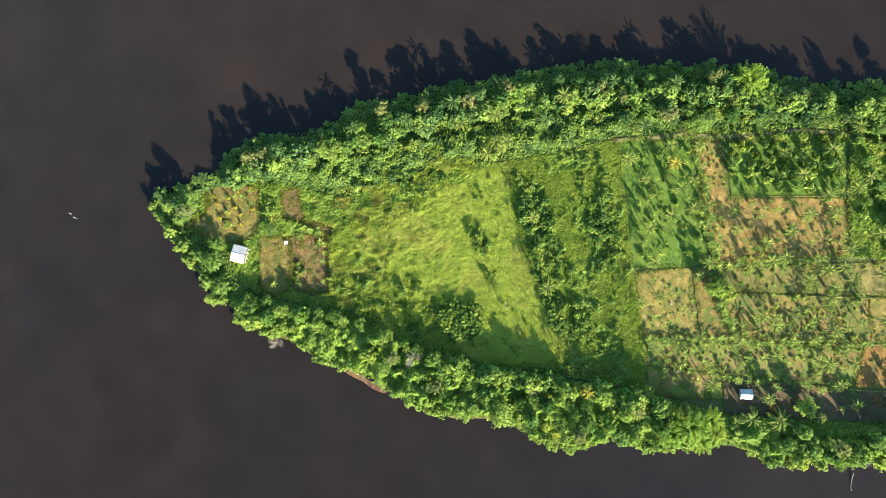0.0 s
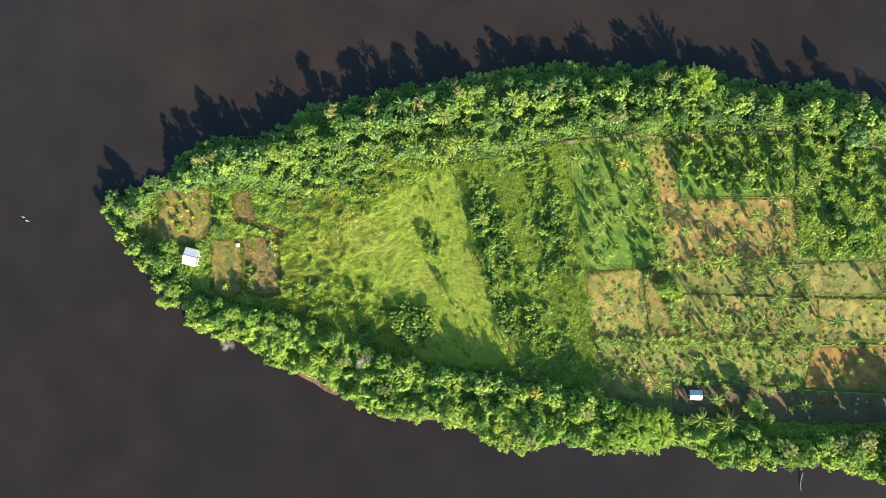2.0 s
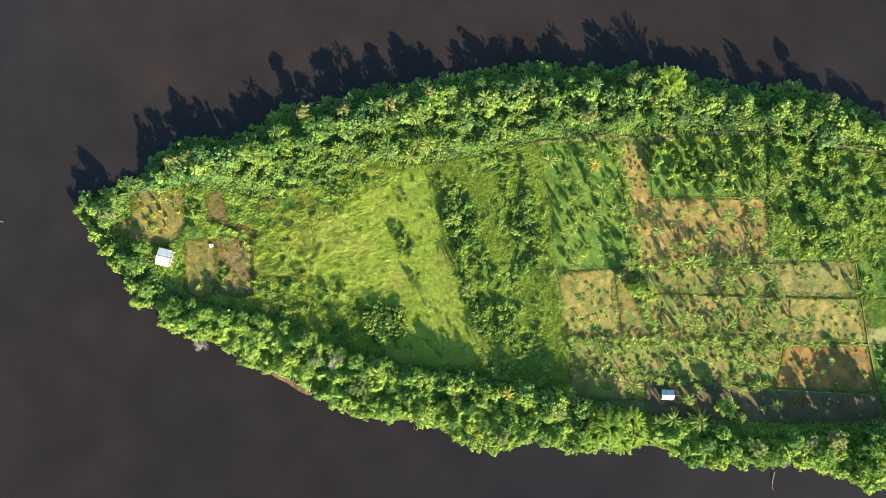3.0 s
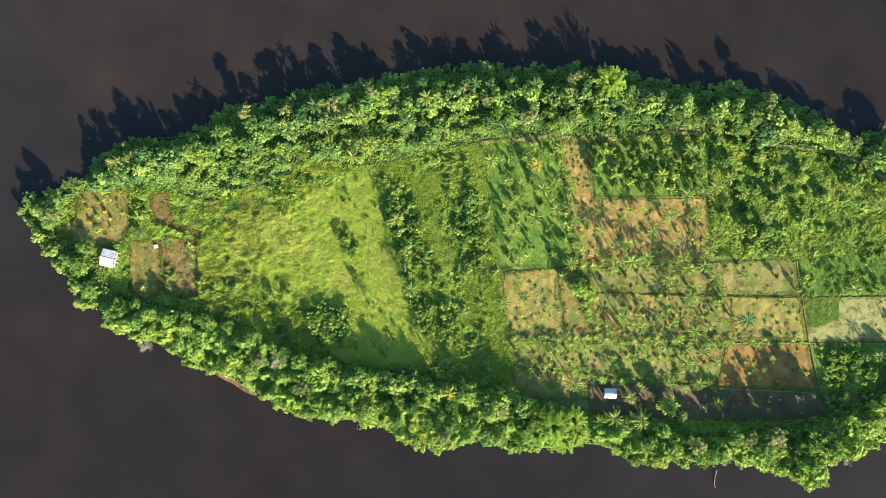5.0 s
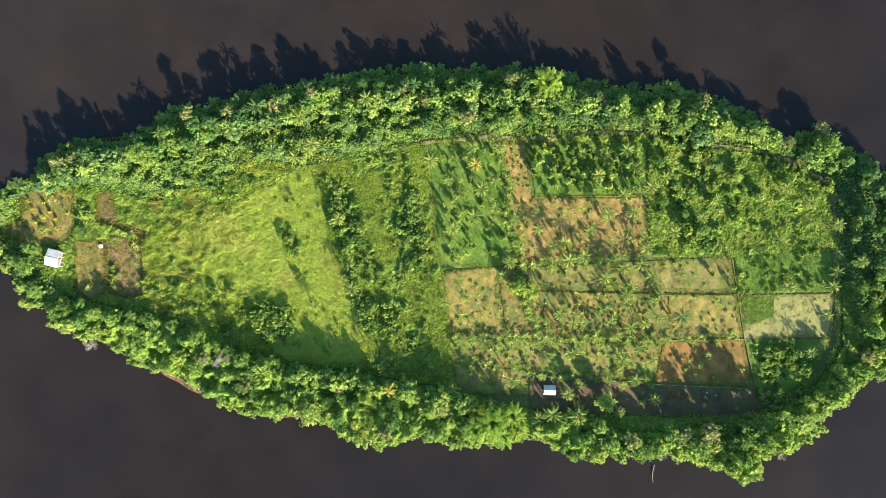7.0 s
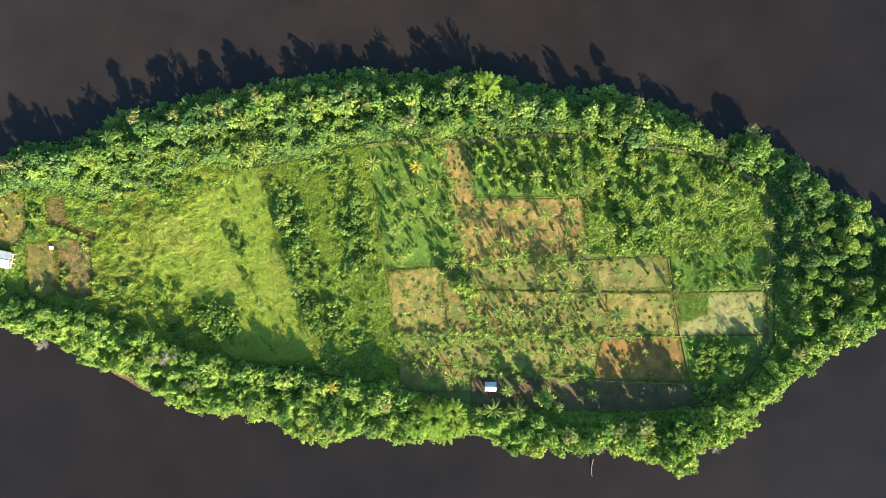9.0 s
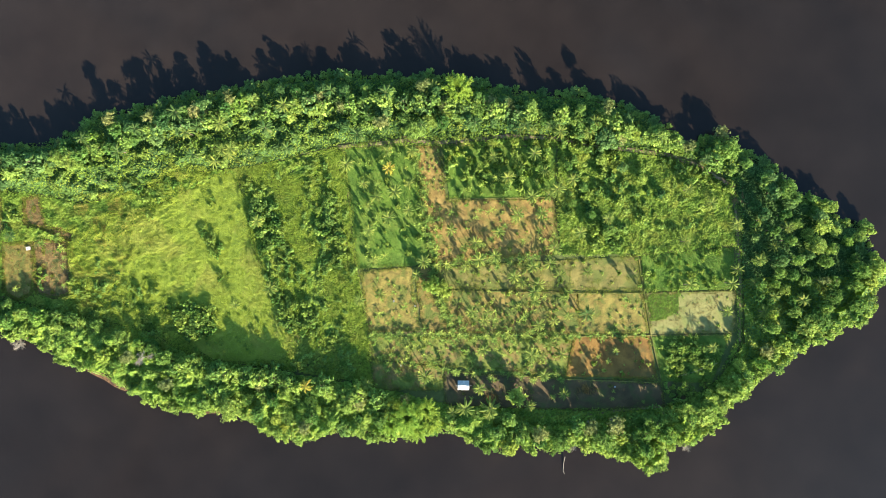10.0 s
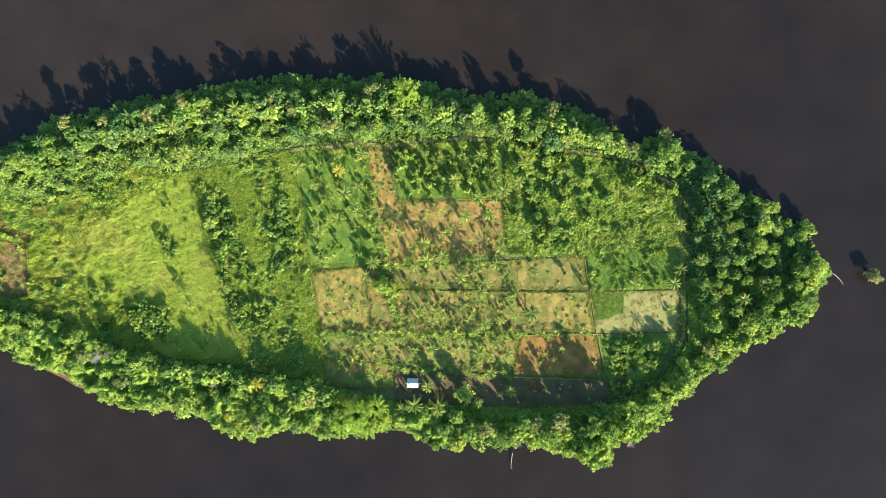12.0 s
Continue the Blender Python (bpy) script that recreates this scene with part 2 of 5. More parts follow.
def part(name, bm, mat, parent, label=""):
    """One mesh object under a thing, from a bmesh or a finished mesh."""
    if isinstance(bm, bmesh.types.BMesh):
        me = bpy.data.meshes.new(name)
        bmesh.ops.recalc_face_normals(bm, faces=bm.faces)
        bm.to_mesh(me)
        bm.free()
        me.materials.append(mat)
    else:
        me = bm
    ob = new(name, me)
    ob.parent = parent
    return tagged(ob, label) if label else ob


def box(bm, size, m):
    bmesh.ops.create_cube(bm, size=1, matrix=m @ Matrix.Diagonal((*size, 1)))
    return bm


def diamonds(name, c, d, n, length, width, mat, fold=0.12):
    """Folded pointed leaves in one mesh: centres c, long axes d, normals n."""
    d = d / np.linalg.norm(d, axis=1, keepdims=True)
    s = np.cross(d, n)
    s /= np.linalg.norm(s, axis=1, keepdims=True) + 1e-9
    n = np.cross(s, d)
    L, W = np.asarray(length).reshape(-1, 1), np.asarray(width).reshape(-1, 1)
    v = np.stack([c - d * L / 2, c + s * W / 2 + n * L * fold, c + d * L / 2, c - s * W / 2 + n * L * fold], 1).reshape(-1, 3)
    k = len(c)
    me = bpy.data.meshes.new(name)
    me.vertices.add(4 * k)
    me.vertices.foreach_set("co", v.astype(np.float32).ravel())
    base = np.arange(k)[:, None] * 4
    idx = np.concatenate([base + np.array([[0, 1, 2]]), base + np.array([[0, 2, 3]])], 1).reshape(-1)
    me.loops.add(6 * k)
    me.loops.foreach_set("vertex_index", idx.astype(np.int32))
    me.polygons.add(2 * k)
    me.polygons.foreach_set("loop_start", np.arange(0, 6 * k, 3, dtype=np.int32))
    me.materials.append(mat)
    me.update(calc_edges=True)
    return me


def tube(points, radii, sides=6):
    """A tapered tube along points, as vertices and faces."""
    verts, faces = [], []
    for i, (p, r) in enumerate(zip(points, radii)):
        a, b = Vector(points[max(i - 1, 0)]), Vector(points[min(i + 1, len(points) - 1)])
        q = (b - a).to_track_quat("Z", "Y")
        for k in range(sides):
            ang = 2 * math.pi * k / sides
            verts.append(Vector(p) + q @ Vector((r * math.cos(ang), r * math.sin(ang), 0)))
        if i:
            for k in range(sides):
                faces.append(((i - 1) * sides + k, (i - 1) * sides + (k + 1) % sides, i * sides + (k + 1) % sides, i * sides + k))
    faces.append(tuple(range((len(points) - 1) * sides, len(points) * sides)))
    return verts, faces


def tubes(name, runs, mat, sides=6):
    verts, faces = [], []
    for points, radii in runs:
        v, f = tube(points, radii, sides)
        faces += [tuple(i + len(verts) for i in face) for face in f]
        verts += v
    return mesh_of(name, verts, faces, mat)


def value_noise(x, y, cell, seed):
    g = np.random.default_rng(seed).random((96, 96))
    u, v = np.asarray(x) / cell + 1000, np.asarray(y) / cell + 1000
    i, j = np.floor(u).astype(int), np.floor(v).astype(int)
    fu, fv = u - i, v - j
    fu, fv = fu * fu * (3 - 2 * fu), fv * fv * (3 - 2 * fv)
    at = lambda a, b: g[a % 96, b % 96]
    return (at(i, j) * (1 - fu) + at(i + 1, j) * fu) * (1 - fv) + (at(i, j + 1) * (1 - fu) + at(i + 1, j + 1) * fu) * fv


def smooth_ring(points, steps=4):
    """A closed curve through control points."""
    p, out = np.array(points, float), []
    k = len(p)
    for i in range(k):
        a, b, c, d = p[i - 1], p[i], p[(i + 1) % k], p[(i + 2) % k]
        for t in np.arange(steps) / steps:
            out.append(0.5 * (2 * b + (c - a) * t + (2 * a - 5 * b + 4 * c - d) * t * t + (3 * b - a - 3 * c + d) * t ** 3))
    return np.array(out)


def depth_in(poly, pts):
    """Metres by which points lie inside a polygon (outside: minus)."""
    poly, pts = np.array(poly, float), np.atleast_2d(pts).astype(float)
    a, b = poly, np.roll(poly, -1, 0)
    best, inside = np.full(len(pts), 1e9), np.zeros(len(pts), bool)
    for (ax, ay), (bx, by) in zip(a, b):
        ex, ey = bx - ax, by - ay
        t = np.clip(((pts[:, 0] - ax) * ex + (pts[:, 1] - ay) * ey) / (ex * ex + ey * ey + 1e-12), 0, 1)
        best = np.minimum(best, np.hypot(pts[:, 0] - ax - t * ex, pts[:, 1] - ay - t * ey))
        if ay != by:
            cross = (ay > pts[:, 1]) != (by > pts[:, 1])
            inside ^= cross & (pts[:, 0] < ex * (pts[:, 1] - ay) / ey + ax)
    return np.where(inside, best, -best)


# ---- the plan ----
SOUTH_SHORE = [(200, -105), (177, -98.4), (167, -102), (154, -98), (144, -101.7), (131, -96), (119, -91), (93, -93), (80, -91.6), (64, -89), (49, -93.6),
               (28, -86.8), (15.5, -78.7), (-6.7, -77.5), (-32, -68.3), (-45, -60.4), (-58, -53.8), (-69, -49.7), (-84, -40.4), (-96, -36.4), (-106, -31),
               (-110, -24.4), (-119, -23), (-124, -9.7), (-132, -4.3), (-137, 6.3), (-145, 15.7)]
NORTH_SHORE = [(-150, 25), (-143, 31.6), (-129, 34), (-118, 40), (-102, 53), (-87, 57.6), (-72.8, 58), (-59.4, 62.8), (-46, 70), (-19.6, 74.6), (-6.4, 78.6),
               (20, 81), (46, 85), (72, 85.8), (98, 84.4), (123, 83.6), (136, 81), (151, 76.7), (174, 73.4), (189, 73), (206, 67), (219, 61.7)]
EAST_SHORE = [(235, 52), (240, 46.5), (251, 48.5), (263, 43.5), (275, 36.7), (286, 26.8), (291, 19.8), (304.6, 16.6), (312, 6.8), (323, 3.7), (325.5, -7.3), (332.6, -20),
              (326, -29), (322, -40), (311, -45), (297, -51.5), (283, -60.6), (275, -67), (265.4, -69.7), (264, -76.5), (255.5, -82), (248, -91),
              (238.6, -97.8), (225, -100), (224.6, -109), (213.6, -111)]
CANOPY = smooth_ring(SOUTH_SHORE + NORTH_SHORE + EAST_SHORE)
INNER = smooth_ring([(-55, 28), (-30, 33), (-1, 41), (28, 43), (68, 51), (105, 54), (140, 53), (175, 52), (212, 45), (239, 38), (259, 23), (264, 11), (263, -8),
                     (262, -50), (256, -60), (243, -74), (218, -82), (185, -82), (120, -77), (100, -71), (84, -68), (42, -59), (-6, -49), (-27, -37), (-56, -30),
                     (-83, -23), (-103, -16), (-110, -5), (-112, 0), (-121, 3), (-125, 9), (-133, 15), (-123, 22), (-122, 31), (-98, 35), (-69, 31)])
MEADOW = smooth_ring([(-56, 8), (-44, 8), (-26, 20), (-14, 27), (1, 34), (17, 39), (24, 20), (27, -1), (40, -30), (41, -52), (5, -51), (-6, -40), (-16, -25), (-56, -18)])
FARM = [(72.4, 49), (106, 50), (176, 46), (174.6, 20), (176, -6), (212, -7), (260, -3.6), (260, -48), (248, -70), (225, -81.6), (117, -79), (83, -69), (81.8, -42), (77, -10)]

# plots: name, corners, height of the top, material, label
PLOTS_NORTH = [
    ("green_plot", [(73, 48.6), (105.5, 49), (112, -8), (77.5, -9)], plot_green, "low green crop plot beside a ditch"),
    ("tan_plot", [(107.4, 49), (119, 48.6), (121.8, 22.4), (173.5, 21.5), (175, -4.8), (114, -7.2), (110.3, 22)], plot_tan, "bare tan soil plot with sparse seedlings"),
    ("green_plot", [(120.8, 48.4), (175, 46.4), (173.5, 23), (123.4, 23.4)], plot_green, "shaded green crop plot with shrubs"),
    ("brown_plot", [(78.8, -11), (103, -9.8), (106.3, -40), (82, -40)], plot_gold, "yellow-brown weedy plot beside a ditch"),
    ("mixed_plot", [(105, -10), (114, -9), (120, -42), (108.6, -41)], plot_weedy, "overgrown weedy plot between ditches"),
    ("olive_plot", [(116, -10.2), (212.4, -7.6), (214, -23.6), (117.5, -20)], plot_olive, "olive grassy plot below a ditch"),
]
PLOTS_SOUTH = [
    ("weedy_plot", [(119, -21.2), (183.4, -24.2), (184.2, -44), (121.5, -41.4)], plot_weedy, "weedy brown plot with young palms"),
    ("golden_plot", [(183.6, -24.2), (214.7, -25.3), (217, -44.4), (184.7, -44)], plot_gold, "golden dry soil plot beside a ditch"),
    ("green_plot", [(83, -43), (180, -45.8), (176, -64), (128, -58.5), (83, -53)], plot_grass, "weedy green plot with banana plants"),
    ("red_soil_plot", [(181.4, -46), (217, -46.2), (220.5, -67), (177, -64)], plot_red, "bare red-brown soil plot"),
    ("shaded_plot", [(118, -60.5), (176.5, -66), (222, -68.8), (224, -80.7), (185, -81), (118, -78)], plot_shaded, "bare soil plot, colour darkened for tree shade"),
    ("shaded_plot", [(83, -54.6), (116.4, -58.6), (116.4, -69), (84, -68)], plot_grass, "grassy plot in tree shade"),
    ("lush_plot", [(214.8, -7.4), (258.6, -5), (259, -24.4), (216.4, -24.3)], plot_green, "lush green overgrown plot"),
    ("pale_plot", [(216.8, -26), (259, -26), (257.6, -45.4), (218.6, -45.2)], plot_pale, "pale mown grass plot"),
    ("green_plot", [(219, -46.8), (256, -47.2), (246.5, -69), (223.3, -68)], plot_green, "dark green plot beside the tree belt"),
]
PLOTS = PLOTS_NORTH + PLOTS_SOUTH
BARE = [
    ("clearing", [(-120.9, 31.4), (-114.3, 34.2), (-102.9, 34.8), (-95.9, 30.2), (-95.5, 15.4), (-99.6, 8.1), (-106, 6.2), (-117, 6.4), (-126, 10.6), (-131.9, 16.2), (-122.1, 19.8)], plot_gold, "cleared brown soil with yellow seedlings"),
    ("clearing", [(-85.1, 30), (-77.5, 31.2), (-76, 22.6), (-74, 15.7), (-68.5, 15), (-61.8, 12), (-61.9, 8.3), (-67.2, 11), (-78.7, 16), (-84.7, 17.4)], plot_brush, "patch of cut brown brush and brushwood"),
    ("clearing", [(-96.1, 8.5), (-81.4, 8.2), (-80.6, -3.4), (-82.4, -16.7), (-89, -20.3), (-96.3, -15.2)], plot_gold, "brown grassy yard beside the house"),
    ("clearing", [(-81.2, 8), (-76.7, 9.3), (-63.2, 8), (-63.4, -17.5), (-71.5, -19), (-80.6, -16)], plot_brush, "patch of dry brown cut brush"),
]


def grown(points, by):
    """A polygon pushed out from its middle."""
    mx, my = sum(p[0] for p in points) / len(points), sum(p[1] for p in points) / len(points)
    return [(x + by * math.copysign(1, x - mx), y + by * math.copysign(1, y - my)) for x, y in points]


def ragged(points, step=1.6, jitter=0.3, seed=1):
    """A polygon's outline in short steps, a little uneven."""
    r, out = np.random.default_rng(seed), []
    for (ax, ay), (bx, by) in zip(points, points[1:] + points[:1]):
        k = max(2, int(math.hypot(bx - ax, by - ay) / step))
        for i in range(k):
            out.append((ax + (bx - ax) * i / k + r.normal() * jitter * 0.6, ay + (by - ay) * i / k + r.normal() * jitter * 0.6))
    return out


def slab(name, outline, top, thick, mat, label, category):
    bm = bmesh.new()
    lower = [bm.verts.new((x, y, top - thick)) for x, y in outline]
    upper = [bm.verts.new((x, y, top)) for x, y in outline]
    k = len(outline)
    bm.faces.new(upper)
    for i in range(k):
        bm.faces.new((lower[i], lower[(i + 1) % k], upper[(i + 1) % k], upper[i]))
    bmesh.ops.triangulate(bm, faces=[f for f in bm.faces if len(f.verts) > 4])
    return tagged(part(name, bm, mat, None), label, category, kind="structure")


def ribbon(name, line, width, top, mat, label, category, seed=0, step=2.0, uneven=1.0):
    """An uneven raised strip of earth along a line."""
    r, pts = np.random.default_rng(seed), []
    for (ax, ay), (bx, by) in zip(line, line[1:]):
        k = max(1, int(math.hypot(bx - ax, by - ay) / step))
        pts += [(ax + (bx - ax) * i / k, ay + (by - ay) * i / k) for i in range(k)]
    pts.append(line[-1])
    left, right = [], []
    for i, (x, y) in enumerate(pts):
        taper = 1.0 if uneven == 1.0 else 0.25 + 0.75 * math.sin(math.pi * i / (len(pts) - 1)) ** 0.6
        a, b = pts[max(i - 1, 0)], pts[min(i + 1, len(pts) - 1)]
        way = Vector((b[0] - a[0], b[1] - a[1])).normalized()
        w = taper * width / 2 * (0.75 + 0.5 * (r.random() if uneven == 1.0 else 0.5 + 0.5 * math.sin(i * 0.35 + seed)))
        left.append((x - way.y * w, y + way.x * w))
        w = taper * width / 2 * (0.75 + 0.5 * (r.random() if uneven == 1.0 else 0.5 + 0.5 * math.sin(i * 0.35 + seed)))
        right.append((x + way.y * w, y - way.x * w))
    bm = bmesh.new()
    rows = []
    for (lx, ly), (rx, ry) in zip(left, right):
        mx, my = (lx + rx) / 2, (ly + ry) / 2
        rows.append([bm.verts.new(c) for c in ((lx, ly, -0.9), (mx + (lx - mx) * 0.7, my + (ly - my) * 0.7, top * (1 + uneven * (0.3 * r.random() - 0.2))),
                                               (mx + (rx - mx) * 0.7, my + (ry - my) * 0.7, top * (1 + uneven * (0.3 * r.random() - 0.2))), (rx, ry, -0.9))])
    for a, b in zip(rows, rows[1:]):
        for i in range(3):
            bm.faces.new((a[i], a[i + 1], b[i + 1], b[i]))
    return tagged(part(name, bm, mat, None), label, category, kind="structure")


def near_line(line, x, y):
    """Metres from places to a line."""
    best = np.full(np.shape(x), 1e9)
    for (ax, ay), (bx, by) in zip(line, line[1:]):
        t = np.clip(((x - ax) * (bx - ax) + (y - ay) * (by - ay)) / ((bx - ax) ** 2 + (by - ay) ** 2), 0, 1)
        best = np.minimum(best, np.hypot(x - ax - t * (bx - ax), y - ay - t * (by - ay)))
    return best


# ---- water and land ----
bm = bmesh.new()
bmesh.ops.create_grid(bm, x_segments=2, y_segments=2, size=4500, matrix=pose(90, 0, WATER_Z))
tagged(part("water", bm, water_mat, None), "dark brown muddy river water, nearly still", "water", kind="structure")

gx, gy = np.meshgrid(np.arange(-162, 346, 2.0), np.arange(-122, 98, 2.0))
flat_xy = np.stack([gx.ravel(), gy.ravel()], 1)
shore_depth = depth_in(CANOPY, flat_xy) - 2.2 + 1.2 * (value_noise(flat_xy[:, 0], flat_xy[:, 1], 6, 3) - 0.5)
height = np.clip(shore_depth * 0.35 - 0.75, -3.0, 0.0)
farm_depth = np.clip(depth_in(FARM, flat_xy) / 2.0, 0, 1)
height = np.minimum(height, -0.28 * farm_depth) + 0.08 * (value_noise(flat_xy[:, 0], flat_xy[:, 1], 4, 4) - 0.9)
rows_n, cols_n = gx.shape
faces = [(j * cols_n + i, j * cols_n + i + 1, (j + 1) * cols_n + i + 1, (j + 1) * cols_n + i) for j in range(rows_n - 1) for i in range(cols_n - 1)]
island = new("ground", mesh_of("ground", np.column_stack([flat_xy, height]), faces, ground_mat))
island.data.polygons.foreach_set("use_smooth", [True] * len(island.data.polygons))
tagged(island, "low river island of green and brown earth", "ground", kind="structure")


def land(x, y):
    """The ground's height at a place."""
    i, j = (np.asarray(x) + 162) / 2, (np.asarray(y) + 122) / 2
    return height.reshape(rows_n, cols_n)[np.clip(np.round(j).astype(int), 0, rows_n - 1), np.clip(np.round(i).astype(int), 0, cols_n - 1)]


slab("meadow", [tuple(p) for p in MEADOW[::2]], 0.05, 0.4, field_mat, "sunlit yellow-green meadow of tall grass", "meadow")
for i, (name, corners, mat, label) in enumerate(PLOTS):
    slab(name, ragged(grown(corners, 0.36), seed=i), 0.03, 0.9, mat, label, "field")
for i, (name, corners, mat, label) in enumerate(BARE):
    slab(name, ragged(corners, step=2.2, jitter=1.7, seed=40 + i), 0.06 + 0.008 * i, 0.4, mat, label, "clearing")
PATH_NORTH = [(70, 50.2), (87, 50.9), (102.5, 52.4), (116, 50.6), (136, 51.4), (152, 52.6), (175, 50.6), (193, 46.2), (212, 43.8), (229, 41), (242, 36), (259, 25)]
ribbon("dirt_path", PATH_NORTH, 2.1, 0.25, soil_path, "pale trodden earth bank along a ditch", "path", 1)
PATH_EAST = [(259, 24), (260.8, 11.5), (261.6, -8), (262, -27), (260.8, -50)]
ribbon("dirt_path", PATH_EAST, 1.3, 0.25, soil_path, "brown earth path beside dark trees", "path", 2)
for i, line in enumerate(([(72.9, 48), (74.9, 8), (76.1, -6), (77.4, -12), (81.4, -41.6), (82.3, -54)], [(118, -21.2), (184, -24.6), (214.4, -25.6)], [(216.4, -25.6), (258.6, -25.8)],
                          [(184, -45.6), (217.6, -46.1), (257, -46.9)], [(213.6, -9), (215.6, -24), (218.2, -45), (222.4, -67)], [(118.4, -60.4), (176, -65.9), (221, -68.9)], [(123, 23), (173, 22.2)])):
    ribbon("bund", line, 0.6, 0.26, plot_olive, "low grassy earth bank beside a ditch", "bank", 20 + i, 1.5)
for i, (line, width) in enumerate((([(-60, -52.6), (-52.5, -56.4), (-45, -61.2), (-37.5, -65.6)], 3.8), ([(-8.4, -76.8), (1, -77.2), (12, -77.0)], 2.8), ([(-18.5, -71.0), (-13.7, -73.6), (-9, -75.8)], 2.4), ([(-90, -36.9), (-86, -38.5), (-82, -39.7)], 3.0))):
    ribbon("sand_bank", line, width, -0.63, sand_mat, "wet orange sand bank at the water's edge", "bank", 5 + i, 0.8, 0.12)
TRACK = [(144.6, -83.6), (168.2, -84.2), (186.5, -83.4), (202.8, -81.9), (222.1, -80.6)]
ribbon("dirt_path", TRACK, 1.1, 0.16, soil_path, "shaded earth path behind the southern trees", "path", 9)
slab("clearing", ragged([(257.5, 27.3), (264.2, 27.1), (264.5, 16.1), (258.2, 15.8)], step=2.0, jitter=0.8, seed=47), 0.3, 0.6, plot_brush, "small bare brown clearing at the path's bend", "clearing")

# ---- plants: builders ----


def crown_mesh(name, seed, radius, low, high, clumps, per, leaf, mat, dome=1.0, droop=0.0, slim=0.55, lobes=6, heart=10):
    """Small leaf clumps over a few rounded lobes, which together make an uneven dome."""
    r = np.random.default_rng(seed)
    lobe_at = []
    for k in range(lobes):
        a, q = 2 * math.pi * (k * 0.382 + 0.12 * r.random()), (0.0 if k == 0 else 0.38 + 0.3 * r.random())
        lobe_at.append((radius * q * math.cos(a), radius * q * math.sin(a), radius * (0.42 + 0.2 * r.random()), low + (high - low) * (1 - 0.62 * dome * q * q) * (0.86 + 0.2 * r.random())))
    c_all, d_all, n_all = [], [], []
    for k in range(clumps):
        lx, ly, lr, top = lobe_at[k % lobes]
        a, q = 2 * math.pi * r.random(), math.sqrt(r.random())
        drop = lr * (1 - math.sqrt(max(0.0, 1 - q * q * 0.92))) * 1.25
        if k % 4 == 3:
            drop += (top - low) * (0.25 + 0.6 * r.random())
            q = 0.6 + 0.5 * q
        rc = radius * (0.11 + 0.13 * r.random())
        centre = np.array([lx + lr * q * math.cos(a), ly + lr * q * math.sin(a), max(low, top - drop - rc * 0.6 + 0.25 * rc * r.normal())])
        w = r.normal(size=(per, 3))
        w[:, 2] = np.abs(w[:, 2]) * 1.1 - 0.3
        w /= np.linalg.norm(w, axis=1, keepdims=True)
        c_all.append(centre + w * rc * np.array([1, 1, 0.8]) * (0.6 + 0.5 * r.random((per, 1))))
        outward = np.array([q * math.cos(a), q * math.sin(a), 0.0])
        n_all.append(w * 0.75 + outward * 0.6 + np.array([0, 0, 0.5]) + r.normal(size=(per, 3)) * 0.38)
        d = r.normal(size=(per, 3)) + w * 0.8
        d[:, 2] -= droop
        d_all.append(d)
    c, d, n = np.concatenate(c_all), np.concatenate(d_all), np.concatenate(n_all)
    length = leaf * (0.65 + 0.7 * r.random(len(c)))
    # the dense heart of each lobe: large hidden leaves added for solid shadows
    k = lobes * heart
    lx, ly, lr, top = np.array([lobe_at[i % lobes] for i in range(k)]).T
    w = r.normal(size=(k, 3))
    w *= (0.7 * r.random((k, 1)) ** 0.4) / np.linalg.norm(w, axis=1, keepdims=True)
    half = np.minimum(lr, (top - low) * 0.45)
    c = np.vstack([c, np.column_stack([lx + w[:, 0] * lr, ly + w[:, 1] * lr, top - half * 1.35 + w[:, 2] * half])])
    d, n = np.vstack([d, r.normal(size=(k, 3))]), np.vstack([n, r.normal(size=(k, 3))])
    length = np.concatenate([length, lr * (0.9 + 0.4 * r.random(k))])
    return diamonds(name, c, d, n, length, length * slim, mat)


def trunk_mesh(name, seed, tall, thick, limbs, spread, mat, fork=0.45):
    r = np.random.default_rng(seed)
    runs = []
    bend = r.normal(size=2) * 0.3
    axis = [(bend[0] * t * t, bend[1] * t * t, tall * t) for t in (0, 0.3, 0.6, 1.0)]
    runs.append((axis, [thick * 1.35, thick, thick * 0.75, thick * 0.3]))
    for k in range(limbs):
        a, t = 2 * math.pi * (k + r.random() * 0.6) / limbs, fork + (0.9 - fork) * r.random()
        s = spread * (0.6 + 0.5 * r.random())
        z = tall * t
        runs.append(([(bend[0] * t * t, bend[1] * t * t, z), (s * 0.5 * math.cos(a), s * 0.5 * math.sin(a), z + tall * 0.14),
                      (s * math.cos(a + 0.2), s * math.sin(a + 0.2), z + tall * 0.2)], [thick * 0.5, thick * 0.32, thick * 0.1]))
    return tubes(name, runs, mat, 5)


def thing(name, label, category, group):
    return tagged(new(name), label, category, group)


def tree(seed, radius, low, high, clumps, per, leaf, mat, label, name="tree", dome=1.0, droop=0.0, slim=0.55, group="island trees", lobes=6):
    t = thing(name, label, "tree", group)
    part("trunk", trunk_mesh("trunk", seed, high * 0.85, 0.16 + high * 0.012, 6, radius * 0.5, bark), None, t)
    part("crown", crown_mesh("crown", seed, radius, low, high, clumps, per, leaf, mat, dome, droop, slim, lobes), None, t)
    return t


